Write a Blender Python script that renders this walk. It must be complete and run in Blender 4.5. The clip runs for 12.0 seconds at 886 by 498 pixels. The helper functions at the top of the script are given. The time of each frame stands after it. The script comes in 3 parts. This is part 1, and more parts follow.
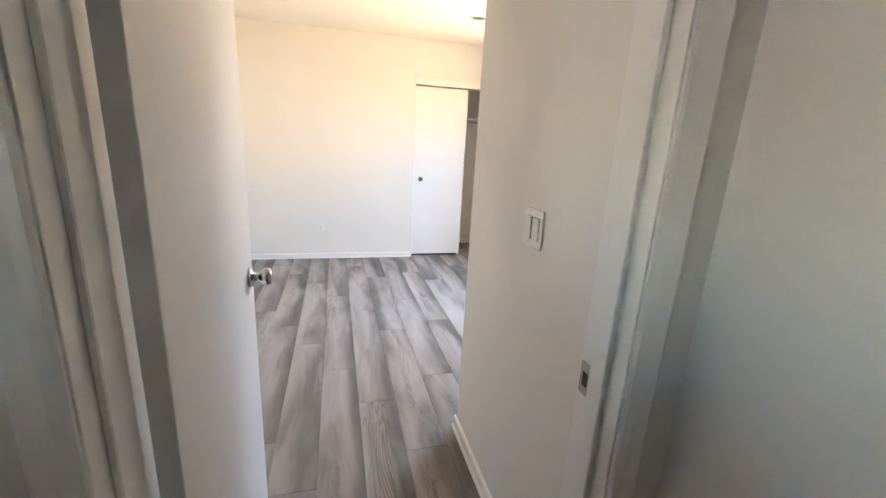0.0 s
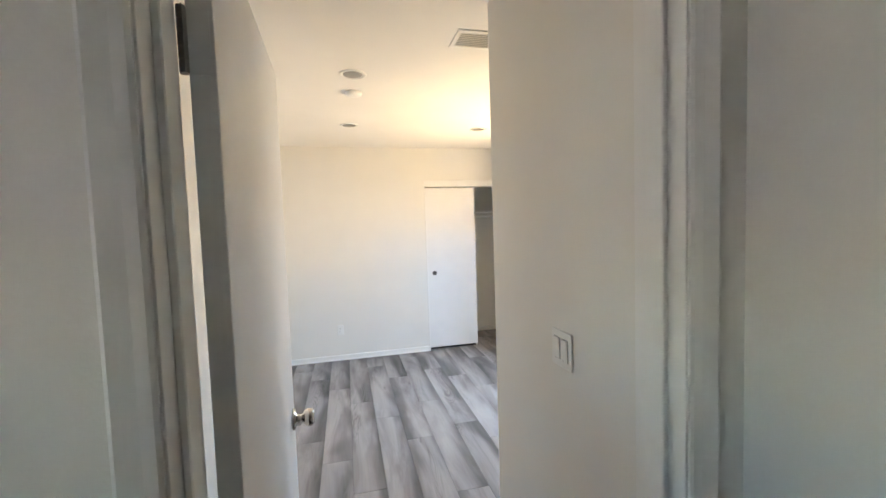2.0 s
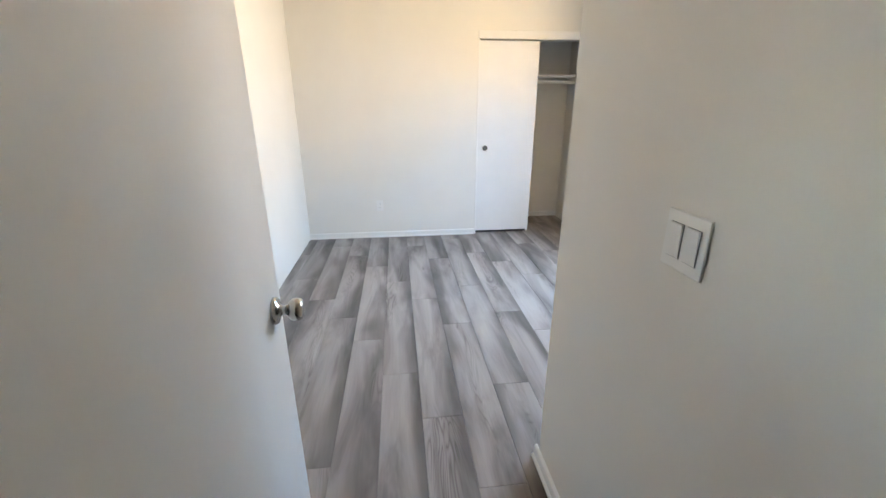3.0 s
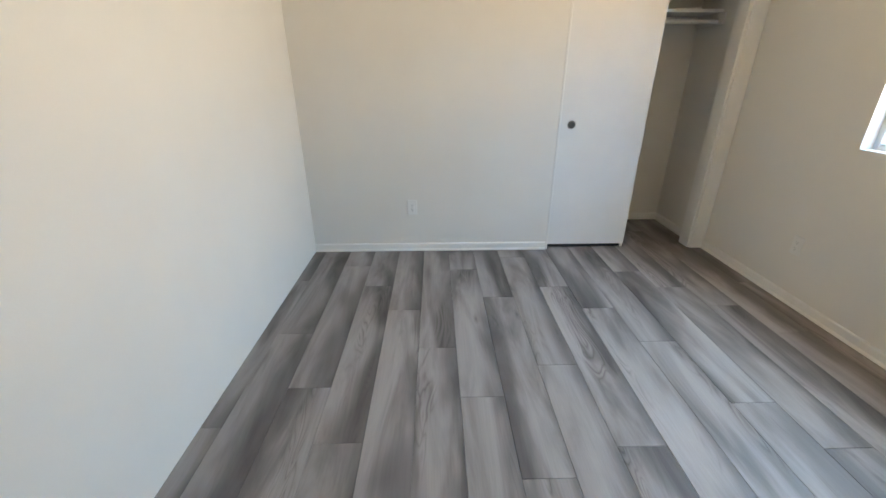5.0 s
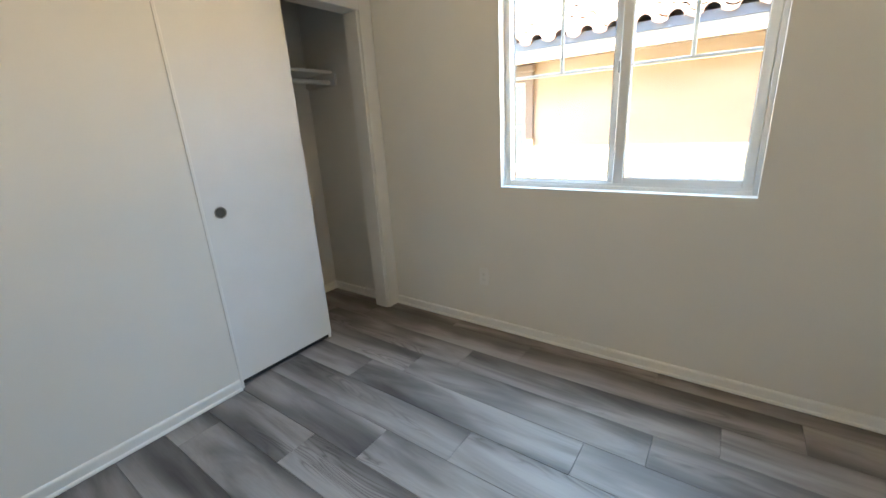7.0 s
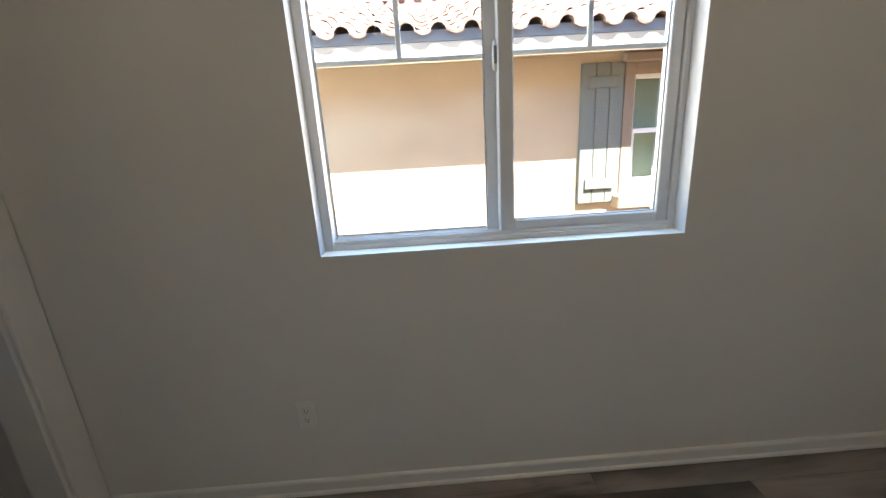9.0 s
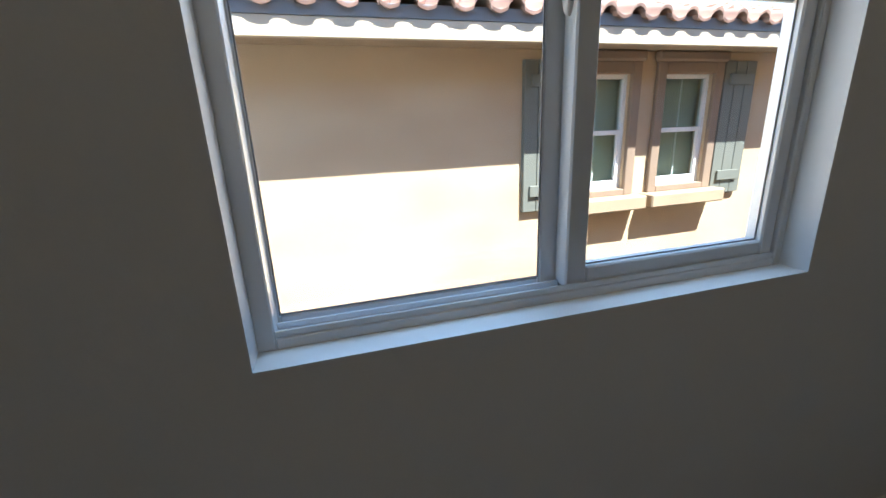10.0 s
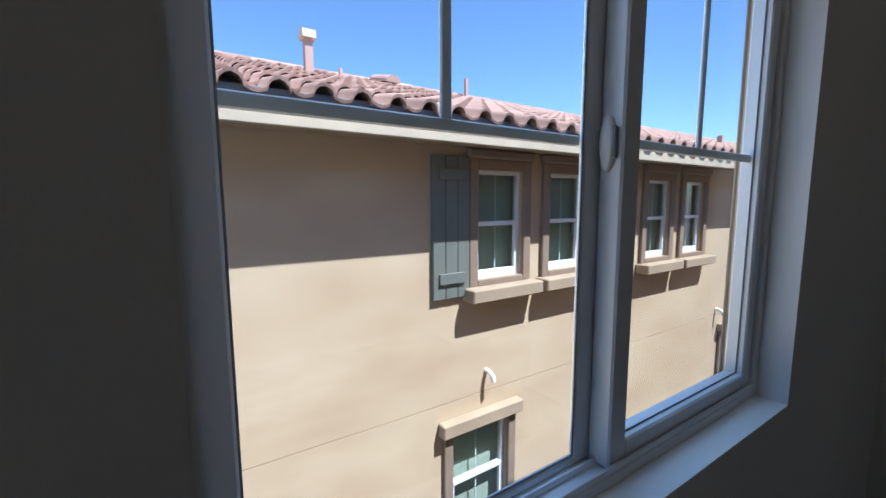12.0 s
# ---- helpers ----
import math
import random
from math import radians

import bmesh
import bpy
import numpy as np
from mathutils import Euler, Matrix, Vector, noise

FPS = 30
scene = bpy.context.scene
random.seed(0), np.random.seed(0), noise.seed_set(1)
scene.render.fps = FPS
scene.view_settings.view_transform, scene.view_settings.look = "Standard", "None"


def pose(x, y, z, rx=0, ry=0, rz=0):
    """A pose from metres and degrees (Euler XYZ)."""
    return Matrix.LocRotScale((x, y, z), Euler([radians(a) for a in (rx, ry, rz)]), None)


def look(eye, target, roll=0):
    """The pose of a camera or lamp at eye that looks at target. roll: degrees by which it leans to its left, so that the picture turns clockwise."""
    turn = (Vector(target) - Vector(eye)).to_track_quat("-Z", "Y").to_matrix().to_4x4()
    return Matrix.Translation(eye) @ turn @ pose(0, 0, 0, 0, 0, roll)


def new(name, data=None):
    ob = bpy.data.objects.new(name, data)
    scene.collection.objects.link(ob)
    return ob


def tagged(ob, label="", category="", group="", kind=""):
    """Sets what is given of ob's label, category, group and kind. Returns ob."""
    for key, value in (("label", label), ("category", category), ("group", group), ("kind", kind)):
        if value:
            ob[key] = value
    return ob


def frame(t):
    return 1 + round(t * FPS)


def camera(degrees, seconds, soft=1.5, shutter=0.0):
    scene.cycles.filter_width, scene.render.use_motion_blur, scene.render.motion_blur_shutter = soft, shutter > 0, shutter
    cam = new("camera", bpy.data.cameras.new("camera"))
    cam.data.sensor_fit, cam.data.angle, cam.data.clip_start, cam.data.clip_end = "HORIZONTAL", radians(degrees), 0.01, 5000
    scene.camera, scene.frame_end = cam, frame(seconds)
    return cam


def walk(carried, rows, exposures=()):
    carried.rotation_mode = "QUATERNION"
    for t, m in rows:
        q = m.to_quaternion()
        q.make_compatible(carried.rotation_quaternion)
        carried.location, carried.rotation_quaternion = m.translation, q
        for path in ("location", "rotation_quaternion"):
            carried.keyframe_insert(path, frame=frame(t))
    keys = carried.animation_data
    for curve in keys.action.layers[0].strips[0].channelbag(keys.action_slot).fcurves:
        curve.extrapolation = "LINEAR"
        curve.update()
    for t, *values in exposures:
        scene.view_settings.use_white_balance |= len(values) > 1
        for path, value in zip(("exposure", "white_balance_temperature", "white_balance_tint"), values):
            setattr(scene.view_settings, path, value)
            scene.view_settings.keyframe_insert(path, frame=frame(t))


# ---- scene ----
cam = camera(95.5, 12.0)
PATH = [
    (0, (0.982, -4.811, 1.378), (1.492, -2.943, 0.878), 3.1),
    (0.5, (0.941, -4.925, 1.538), (1.367, -2.972, 1.594), 2.3),
    (1, (0.880, -5.038, 1.688), (1.403, -3.158, 2.126), -2.8),
    (1.5, (0.864, -5.047, 1.677), (1.419, -3.167, 2.071), -1.6),
    (2, (0.911, -4.854, 1.547), (1.379, -2.913, 1.433), -1.9),
    (2.5, (0.980, -4.628, 1.465), (1.290, -2.708, 0.997), -1.1),
    (2.7, (0.996, -4.548, 1.436), (1.262, -2.658, 0.840), -0.5),
    (4.3, (1.066, -3.507, 1.32), (1.068, -1.656, 0.56), 0.7),
    (4.5, (1.024, -3.35, 1.316), (1.018, -1.506, 0.541), 1.2),
    (5, (0.987, -2.978, 1.318), (1.02, -1.148, 0.512), -0.2),
    (5.5, (0.946, -2.645, 1.311), (1.098, -0.771, 0.63), -1.9),
    (6, (0.946, -2.311, 1.345), (1.247, -0.434, 0.723), -4.5),
    (6.5, (1.025, -2.165, 1.352), (1.949, -0.524, 0.679), -2.7),
    (7, (1.018, -2.053, 1.325), (2.554, -0.918, 0.733), -3.4),
    (7.5, (1.049, -1.851, 1.363), (2.87, -1.191, 0.862), -1.5),
    (7.7, (1.128, -1.792, 1.343), (2.983, -1.205, 0.879), -2.5),
    (9.3, (2.109, -1.201, 1.314), (4.027, -1.374, 0.773), -3.6),
    (9.5, (2.267, -1.159, 1.314), (4.184, -1.391, 0.793), -4.0),
    (10, (2.538, -1.071, 1.3), (4.385, -1.599, 0.743), -2.4),
    (10.5, (2.742, -0.968, 1.364), (4.427, -1.96, 0.943), -2.3),
    (11, (2.823, -0.92, 1.462), (4.384, -2.152, 1.251), -1.2),
    (11.5, (2.832, -0.913, 1.468), (4.407, -2.14, 1.341), -0.1),
    (12, (2.837, -0.929, 1.445), (4.5, -2.017, 1.213), -0.2),
]
EXPOSURES = [(0, 5.8, 7000, 15), (0.6, 5.55, 6850, 11), (1.2, 5.68, 6800, 8), (2.0, 5.5, 6650, 10), (2.7, 5.6, 6450, 10), (4.3, 4.95, 6750, 8), (6.0, 4.9, 6700, 6), (7.0, 4.65, 6550, 5), (7.7, 4.35, 6400, 6), (9.3, 3.4, 6300, 9), (10.0, 2.5, 5850, 8), (10.5, 1.9, 5300, 8), (11.0, 1.35, 5250, 11), (12.0, 1.35, 5250, 11)]
walk(cam, [(t, look(eye, target, roll)) for t, eye, target, roll in PATH], EXPOSURES)

# ---- light ----
SUN_WAY = Vector((1.0, 0.5, -1.95)).normalized()
world = bpy.data.worlds.new("world")
scene.world = world
world.use_nodes = True
sky = world.node_tree.nodes.new("ShaderNodeTexSky")
sky.sky_type = "NISHITA"
sky.sun_disc = False
sky.sun_elevation = math.asin(-SUN_WAY.z)
sky.sun_rotation = math.atan2(-SUN_WAY.x, -SUN_WAY.y)
sky.dust_density = 0.1
sky.ozone_density = 4.0
back = world.node_tree.nodes["Background"]
back.inputs["Strength"].default_value = 0.09
world.node_tree.links.new(sky.outputs[0], back.inputs["Color"])

sun = new("sun", bpy.data.lights.new("sun", "SUN"))
sun.data.energy = 4.3
sun.data.angle = radians(0.5)
sun.data.color = (1.0, 0.95, 0.87)
sun.rotation_mode = "QUATERNION"
sun.rotation_quaternion = SUN_WAY.to_track_quat("-Z", "Y")
sun.location = (-10, -5, 25)


def window_fill(name, z, aim, watts, colour):
    """An added area lamp outside the bedroom glass, standing in for daylight. aim: how far below (-) or above (+) the
    level it shines, per metre.
    """
    lamp = new(name, bpy.data.lights.new(name, "AREA"))
    lamp.data.shape = "RECTANGLE"
    lamp.data.size, lamp.data.size_y = 1.14, 0.55
    lamp.data.energy = watts
    lamp.data.color = colour
    lamp.data.spread = radians(118)
    lamp.matrix_basis = look((3.47, -1.538, z), (2.47, -1.538, z + aim))


# added fill lamps: blue down for the sky, warm up for stucco and paving bounce
window_fill("sky_fill", 1.80, -0.85, 1.12, (0.47, 0.72, 1.0))
window_fill("bounce_fill", 1.24, 0.80, 0.92, (1.0, 0.75, 0.42))


# ---- materials ----
def material(name, colour, rough=0.6, metal=0.0, fine=0.0, fine_scale=300.0, spots=0.05, spot_scale=3.0, second=None, streak=None, per_object=0.0, gloss=0.5):
    """A procedural surface: base colour varied at two scales, with fine relief."""
    m = bpy.data.materials.new(name)
    m.use_nodes = True
    nt = m.node_tree
    n, l = nt.nodes, nt.links
    bsdf = n["Principled BSDF"]
    bsdf.inputs["Roughness"].default_value = rough
    bsdf.inputs["Metallic"].default_value = metal
    bsdf.inputs["Specular IOR Level"].default_value = gloss
    tc = n.new("ShaderNodeTexCoord")
    vec = tc.outputs["Object"]
    if streak:
        mp = n.new("ShaderNodeMapping")
        mp.inputs["Scale"].default_value = streak
        l.new(vec, mp.inputs["Vector"])
        vec = mp.outputs["Vector"]
    big = n.new("ShaderNodeTexNoise")
    big.inputs["Scale"].default_value = spot_scale
    big.inputs["Detail"].default_value = 5
    l.new(vec, big.inputs["Vector"])
    small = n.new("ShaderNodeTexNoise")
    small.inputs["Scale"].default_value = fine_scale
    small.inputs["Detail"].default_value = 3
    l.new(vec, small.inputs["Vector"])
    c2 = second or tuple(c * (1 - 3 * spots) for c in colour)
    ramp = n.new("ShaderNodeValToRGB")
    ramp.color_ramp.elements[0].position = 0.32
    ramp.color_ramp.elements[1].position = 0.68
    ramp.color_ramp.elements[0].color = (*c2, 1)
    ramp.color_ramp.elements[1].color = (*colour, 1)
    l.new(big.outputs["Fac"], ramp.inputs["Fac"])
    out = ramp.outputs["Color"]
    mix = n.new("ShaderNodeMix")
    mix.data_type, mix.blend_type = "RGBA", "MULTIPLY"
    mix.inputs[0].default_value = min(1.0, spots * 3)
    l.new(out, mix.inputs[6])
    l.new(small.outputs["Color"], mix.inputs[7])
    hue = n.new("ShaderNodeHueSaturation")
    hue.inputs["Saturation"].default_value = 1.0
    grey = n.new("ShaderNodeRGBToBW")
    l.new(small.outputs["Color"], grey.inputs["Color"])
    l.new(grey.outputs["Val"], mix.inputs[7])
    l.new(mix.outputs[2], hue.inputs["Color"])
    if per_object:
        info = n.new("ShaderNodeObjectInfo")
        mr = n.new("ShaderNodeMapRange")
        mr.inputs["To Min"].default_value = 1 - per_object
        mr.inputs["To Max"].default_value = 1 + per_object
        l.new(info.outputs["Random"], mr.inputs["Value"])
        l.new(mr.outputs["Result"], hue.inputs["Value"])
    l.new(hue.outputs["Color"], bsdf.inputs["Base Color"])
    if fine:
        bump = n.new("ShaderNodeBump")
        bump.inputs["Strength"].default_value = 1.0
        bump.inputs["Distance"].default_value = fine
        l.new(small.outputs["Fac"], bump.inputs["Height"])
        l.new(bump.outputs["Normal"], bsdf.inputs["Normal"])
    return m


def plank_material():
    """Grey printed-oak vinyl: long grain, cathedral figure, dark cracks, each plank its own shade."""
    m = bpy.data.materials.new("grey_oak_plank")
    m.use_nodes = True
    nt = m.node_tree
    n, l = nt.nodes, nt.links
    bsdf = n["Principled BSDF"]
    tc = n.new("ShaderNodeTexCoord")
    info = n.new("ShaderNodeObjectInfo")
    off = n.new("ShaderNodeVectorMath")
    off.operation = "MULTIPLY_ADD"
    comb = n.new("ShaderNodeCombineXYZ")
    for i in range(3):
        l.new(info.outputs["Random"], comb.inputs[i])
    l.new(comb.outputs[0], off.inputs[0])
    off.inputs[1].default_value = (37.0, 53.0, 11.0)
    l.new(tc.outputs["Object"], off.inputs[2])

    def noise_at(scale, detail, rough, stretch, distort=0.0):
        mp = n.new("ShaderNodeMapping")
        mp.inputs["Scale"].default_value = stretch
        l.new(off.outputs[0], mp.inputs["Vector"])
        t = n.new("ShaderNodeTexNoise")
        t.inputs["Scale"].default_value = scale
        t.inputs["Detail"].default_value = detail
        t.inputs["Roughness"].default_value = rough
        t.inputs["Distortion"].default_value = distort
        l.new(mp.outputs[0], t.inputs["Vector"])
        return t.outputs["Fac"]

    def ramp_of(value, stops):
        r = n.new("ShaderNodeValToRGB")
        e = r.color_ramp.elements
        while len(e) < len(stops):
            e.new(0.5)
        for k, (p, c) in enumerate(stops):
            e[k].position = p
            e[k].color = (*c, 1)
        l.new(value, r.inputs["Fac"])
        return r.outputs["Color"]

    def mul(a, b, f):
        x = n.new("ShaderNodeMix")
        x.data_type, x.blend_type = "RGBA", "MULTIPLY"
        x.inputs[0].default_value = f
        l.new(a, x.inputs[6])
        l.new(b, x.inputs[7])
        return x.outputs[2]

    # smoky bands that follow the board, broken along its length
    cloud = noise_at(1.0, 4, 0.55, (7.5, 1.15, 1), 0.6)
    tone = ramp_of(cloud, [(0.30, (0.128, 0.112, 0.107)), (0.43, (0.220, 0.197, 0.188)), (0.56, (0.310, 0.280, 0.268)), (0.72, (0.368, 0.334, 0.320))])

    def math_of(kind, a, b):
        x = n.new("ShaderNodeMath")
        x.operation = kind
        for k, v in enumerate((a, b)):
            if isinstance(v, (int, float)):
                x.inputs[k].default_value = v
            else:
                l.new(v, x.inputs[k])
        return x.outputs[0]

    # one long side of each board is printed darker and fades towards the middle
    sep = n.new("ShaderNodeSeparateXYZ")
    l.new(tc.outputs["Object"], sep.inputs[0])
    side = math_of("SIGN", math_of("SUBTRACT", math_of("FRACT", math_of("MULTIPLY", info.outputs["Random"], 17.3), 0.0), 0.30), 0.0)
    across = math_of("MULTIPLY", math_of("MULTIPLY", sep.outputs[0], side), 10.2)
    wander = noise_at(1.0, 2, 0.5, (3.0, 1.1, 1), 0.6)
    shade = n.new("ShaderNodeMapRange")
    shade.interpolation_type = "SMOOTHSTEP"
    shade.inputs["From Min"].default_value = 0.10
    shade.inputs["From Max"].default_value = 1.25
    l.new(math_of("ADD", across, math_of("MULTIPLY", math_of("SUBTRACT", wander, 0.45), 4.2)), shade.inputs["Value"])
    edge = n.new("ShaderNodeMix")
    edge.data_type, edge.blend_type = "RGBA", "MULTIPLY"
    l.new(shade.outputs[0], edge.inputs[0])
    l.new(tone, edge.inputs[6])
    edge.inputs[7].default_value = (0.50, 0.485, 0.485, 1)
    tone = edge.outputs[2]
    # fine long grain
    grain = noise_at(9, 6, 0.65, (16, 0.45, 1), 0.8)
    tone = mul(tone, ramp_of(grain, [(0.30, (0.62, 0.61, 0.60)), (0.55, (1, 1, 1))]), 0.22)
    # cathedral figure: wavy contour lines within patches
    crack = noise_at(1.0, 2, 0.45, (10.0, 1.3, 1), 1.1)
    band = math_of("PINGPONG", crack, 0.045)
    patch = noise_at(1.0, 2, 0.5, (6.0, 0.75, 1), 0.4)
    zone = n.new("ShaderNodeMapRange")
    zone.interpolation_type = "SMOOTHSTEP"
    zone.inputs["From Min"].default_value = 0.57
    zone.inputs["From Max"].default_value = 0.70
    l.new(patch, zone.inputs["Value"])
    lines = n.new("ShaderNodeMix")
    lines.data_type, lines.blend_type = "RGBA", "MULTIPLY"
    l.new(zone.outputs[0], lines.inputs[0])
    l.new(tone, lines.inputs[6])
    l.new(ramp_of(band, [(0.0, (0.50, 0.48, 0.47)), (0.012, (0.76, 0.74, 0.73)), (0.034, (0.96, 0.95, 0.95))]), lines.inputs[7])
    tone = lines.outputs[2]
    knot = n.new("ShaderNodeTexVoronoi")
    knot.inputs["Scale"].default_value = 2.2
    mpk = n.new("ShaderNodeMapping")
    mpk.inputs["Scale"].default_value = (2.6, 0.7, 1)
    l.new(off.outputs[0], mpk.inputs["Vector"])
    l.new(mpk.outputs[0], knot.inputs["Vector"])
    tone = mul(tone, ramp_of(knot.outputs["Distance"], [(0.0, (0.3, 0.28, 0.27)), (0.040, (0.7, 0.68, 0.66)), (0.10, (1, 1, 1))]), 0.75)
    hue = n.new("ShaderNodeHueSaturation")
    mr = n.new("ShaderNodeMapRange")
    mr.inputs["To Min"].default_value = 0.96
    mr.inputs["To Max"].default_value = 1.05
    l.new(info.outputs["Random"], mr.inputs["Value"])
    l.new(mr.outputs[0], hue.inputs["Value"])
    l.new(tone, hue.inputs["Color"])
    l.new(hue.outputs[0], bsdf.inputs["Base Color"])
    bsdf.inputs["Roughness"].default_value = 0.48
    bsdf.inputs["Specular IOR Level"].default_value = 0.4
    bump = n.new("ShaderNodeBump")
    bump.inputs["Distance"].default_value = 0.0006
    l.new(grain, bump.inputs["Height"])
    l.new(bump.outputs[0], bsdf.inputs["Normal"])
    return m


def stucco_material():
    """Sand-finish stucco, sandy tan with paler cloudy patches."""
    m = material("tan_stucco", (0.625, 0.495, 0.335), 0.9, fine=0.0032, fine_scale=60, spots=0.08, spot_scale=1.5, second=(0.54, 0.40, 0.26), streak=(1.0, 0.6, 1.5), gloss=0.2)
    return m


def glass_material(name="clear_glass", tint=(0.97, 0.985, 0.98)):
    """Thin clear pane: lets light straight through, with a Fresnel gloss."""
    m = bpy.data.materials.new(name)
    m.use_nodes = True
    n, l = m.node_tree.nodes, m.node_tree.links
    n.remove(n["Principled BSDF"])
    clear = n.new("ShaderNodeBsdfTransparent")
    clear.inputs["Color"].default_value = (*tint, 1)
    gl = n.new("ShaderNodeBsdfGlossy")
    gl.inputs["Roughness"].default_value = 0.01
    lw = n.new("ShaderNodeLayerWeight")
    lw.inputs["Blend"].default_value = 0.5
    power = n.new("ShaderNodeMath")
    power.operation = "POWER"
    power.inputs[1].default_value = 5.0
    l.new(lw.outputs["Facing"], power.inputs[0])
    base = n.new("ShaderNodeMath")
    base.operation = "MULTIPLY_ADD"
    base.inputs[1].default_value = 0.9
    base.inputs[2].default_value = 0.03
    l.new(power.outputs[0], base.inputs[0])
    mx = n.new("ShaderNodeMixShader")
    l.new(base.outputs[0], mx.inputs[0])
    l.new(clear.outputs[0], mx.inputs[1])
    l.new(gl.outputs[0], mx.inputs[2])
    l.new(mx.outputs[0], n["Material Output"].inputs["Surface"])
    return m


PAINT = material("off_white_wall_paint", (0.80, 0.775, 0.725), 0.62, fine=0.0003, fine_scale=170, spots=0.012, spot_scale=2.2, gloss=0.3)
CEIL = material("white_ceiling_paint", (0.82, 0.80, 0.77), 0.8, fine=0.0008, fine_scale=140, spots=0.012, spot_scale=2.0, gloss=0.2)
TRIM = material("white_trim_enamel", (0.83, 0.815, 0.785), 0.36, fine=0.0002, fine_scale=60, spots=0.012, spot_scale=7)
DOOR = material("white_door_enamel", (0.83, 0.82, 0.80), 0.42, fine=0.0002, fine_scale=90, spots=0.012, spot_scale=4)
PLASTIC = material("white_plastic", (0.82, 0.81, 0.78), 0.3, spots=0.008, spot_scale=20)
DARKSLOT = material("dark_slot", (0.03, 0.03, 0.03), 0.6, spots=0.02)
DUCT = material("grey_duct_metal", (0.55, 0.55, 0.54), 0.6, spots=0.03)
CHROME = material("satin_chrome", (0.62, 0.60, 0.57), 0.16, 1.0, spots=0.015, spot_scale=30)
STEEL = material("brushed_nickel", (0.42, 0.40, 0.37), 0.34, 1.0, spots=0.03, spot_scale=30)
CUP = material("dim_reflection_nickel", (0.13, 0.125, 0.115), 0.42, 0.7, spots=0.03, spot_scale=30)
SEAL = material("grey_rubber_seal", (0.25, 0.25, 0.26), 0.6, spots=0.02)
HINGE = material("satin_hinge_metal", (0.36, 0.34, 0.30), 0.5, 0.5, spots=0.04, spot_scale=20)
VINYL = material("white_vinyl", (0.80, 0.81, 0.82), 0.32, spots=0.012, spot_scale=9)
SLAB = material("dark_underlay", (0.05, 0.047, 0.045), 0.9, spots=0.05)
PLANK = plank_material()
STUCCO = stucco_material()
FOAM = material("tan_stucco_trim", (0.43, 0.33, 0.225), 0.9, fine=0.003, fine_scale=90, spots=0.05, spot_scale=3, gloss=0.2)
SURROUND = material("brown_stucco_trim", (0.30, 0.22, 0.16), 0.9, fine=0.003, fine_scale=90, spots=0.05, spot_scale=3, gloss=0.2)
CREAM = material("cream_fascia_paint", (0.60, 0.50, 0.36), 0.7, fine=0.001, fine_scale=50, spots=0.05, spot_scale=4)
GUTTER = material("grey_gutter_paint", (0.20, 0.21, 0.225), 0.5, spots=0.05, spot_scale=5)
TILE = material("terracotta_roof_tile", (0.50, 0.335, 0.265), 0.85, fine=0.003, fine_scale=45, spots=0.07, spot_scale=3.5, second=(0.36, 0.215, 0.165), per_object=0.25, gloss=0.25)
SHUTTER = material("sage_green_shutter_paint", (0.17, 0.18, 0.155), 0.6, fine=0.0006, fine_scale=60, spots=0.04, spot_scale=5)
GLASS = glass_material()
NGLASS = glass_material("tinted_glass", (0.80, 0.86, 0.83))
PANEBACK = material("pane_backing_tone", (0.55, 0.57, 0.50), 0.9, spots=0.05, spot_scale=2)
EARTH = material("grey_concrete_ground", (0.43, 0.41, 0.375), 0.9, fine=0.004, fine_scale=30, spots=0.06, spot_scale=0.7)
BARK = material("brown_bark", (0.13, 0.09, 0.06), 0.9, fine=0.01, fine_scale=20, spots=0.1, spot_scale=6)
LEAF = material("green_leaf", (0.075, 0.13, 0.03), 0.55, spots=0.1, spot_scale=3)
PIPE = material("pink_painted_flue", (0.50, 0.32, 0.26), 0.6, spots=0.05, spot_scale=6)


# ---- builders ----
def box(bm, lo, hi, bevel=0.0, segments=1):
    """A box between two corners, its edges rounded if asked."""
    c = [(a + b) / 2 for a, b in zip(lo, hi)]
    s = [abs(b - a) for a, b in zip(lo, hi)]
    g = bmesh.ops.create_cube(bm, size=1, matrix=Matrix.LocRotScale(c, None, s))
    if bevel:
        edges = {e for v in g["verts"] for e in v.link_edges}
        bmesh.ops.bevel(bm, geom=list(edges), offset=bevel, segments=segments, affect="EDGES", profile=0.5)
    return bm


def boxes(*pairs, bevel=0.0):
    bm = bmesh.new()
    for lo, hi in pairs:
        box(bm, lo, hi, bevel)
    return bm


def lathe(bm, rings, m=None, steps=28):
    """A turned shape about local z from (radius, height) rings, closed at both ends."""
    loops = []
    for r, h in rings:
        loops.append([bm.verts.new((r * math.cos(a), r * math.sin(a), h)) for a in (2 * math.pi * k / steps for k in range(steps))])
    for a, b in zip(loops, loops[1:]):
        for k in range(steps):
            f = bm.faces.new((a[k], a[(k + 1) % steps], b[(k + 1) % steps], b[k]))
            f.smooth = True
    bm.faces.new(list(reversed(loops[0])))
    bm.faces.new(loops[-1])
    if m:
        bmesh.ops.transform(bm, matrix=m, verts=[v for ring in loops for v in ring])
    return bm


def prism(bm, profile, m, length):
    """A profile in local x, z drawn along local y, placed by m."""
    a = [bm.verts.new(m @ Vector((x, 0, z))) for x, z in profile]
    b = [bm.verts.new(m @ Vector((x, length, z))) for x, z in profile]
    n = len(profile)
    for k in range(n):
        bm.faces.new((a[k], a[(k + 1) % n], b[(k + 1) % n], b[k]))
    bm.faces.new(list(reversed(a)))
    bm.faces.new(b)
    return bm


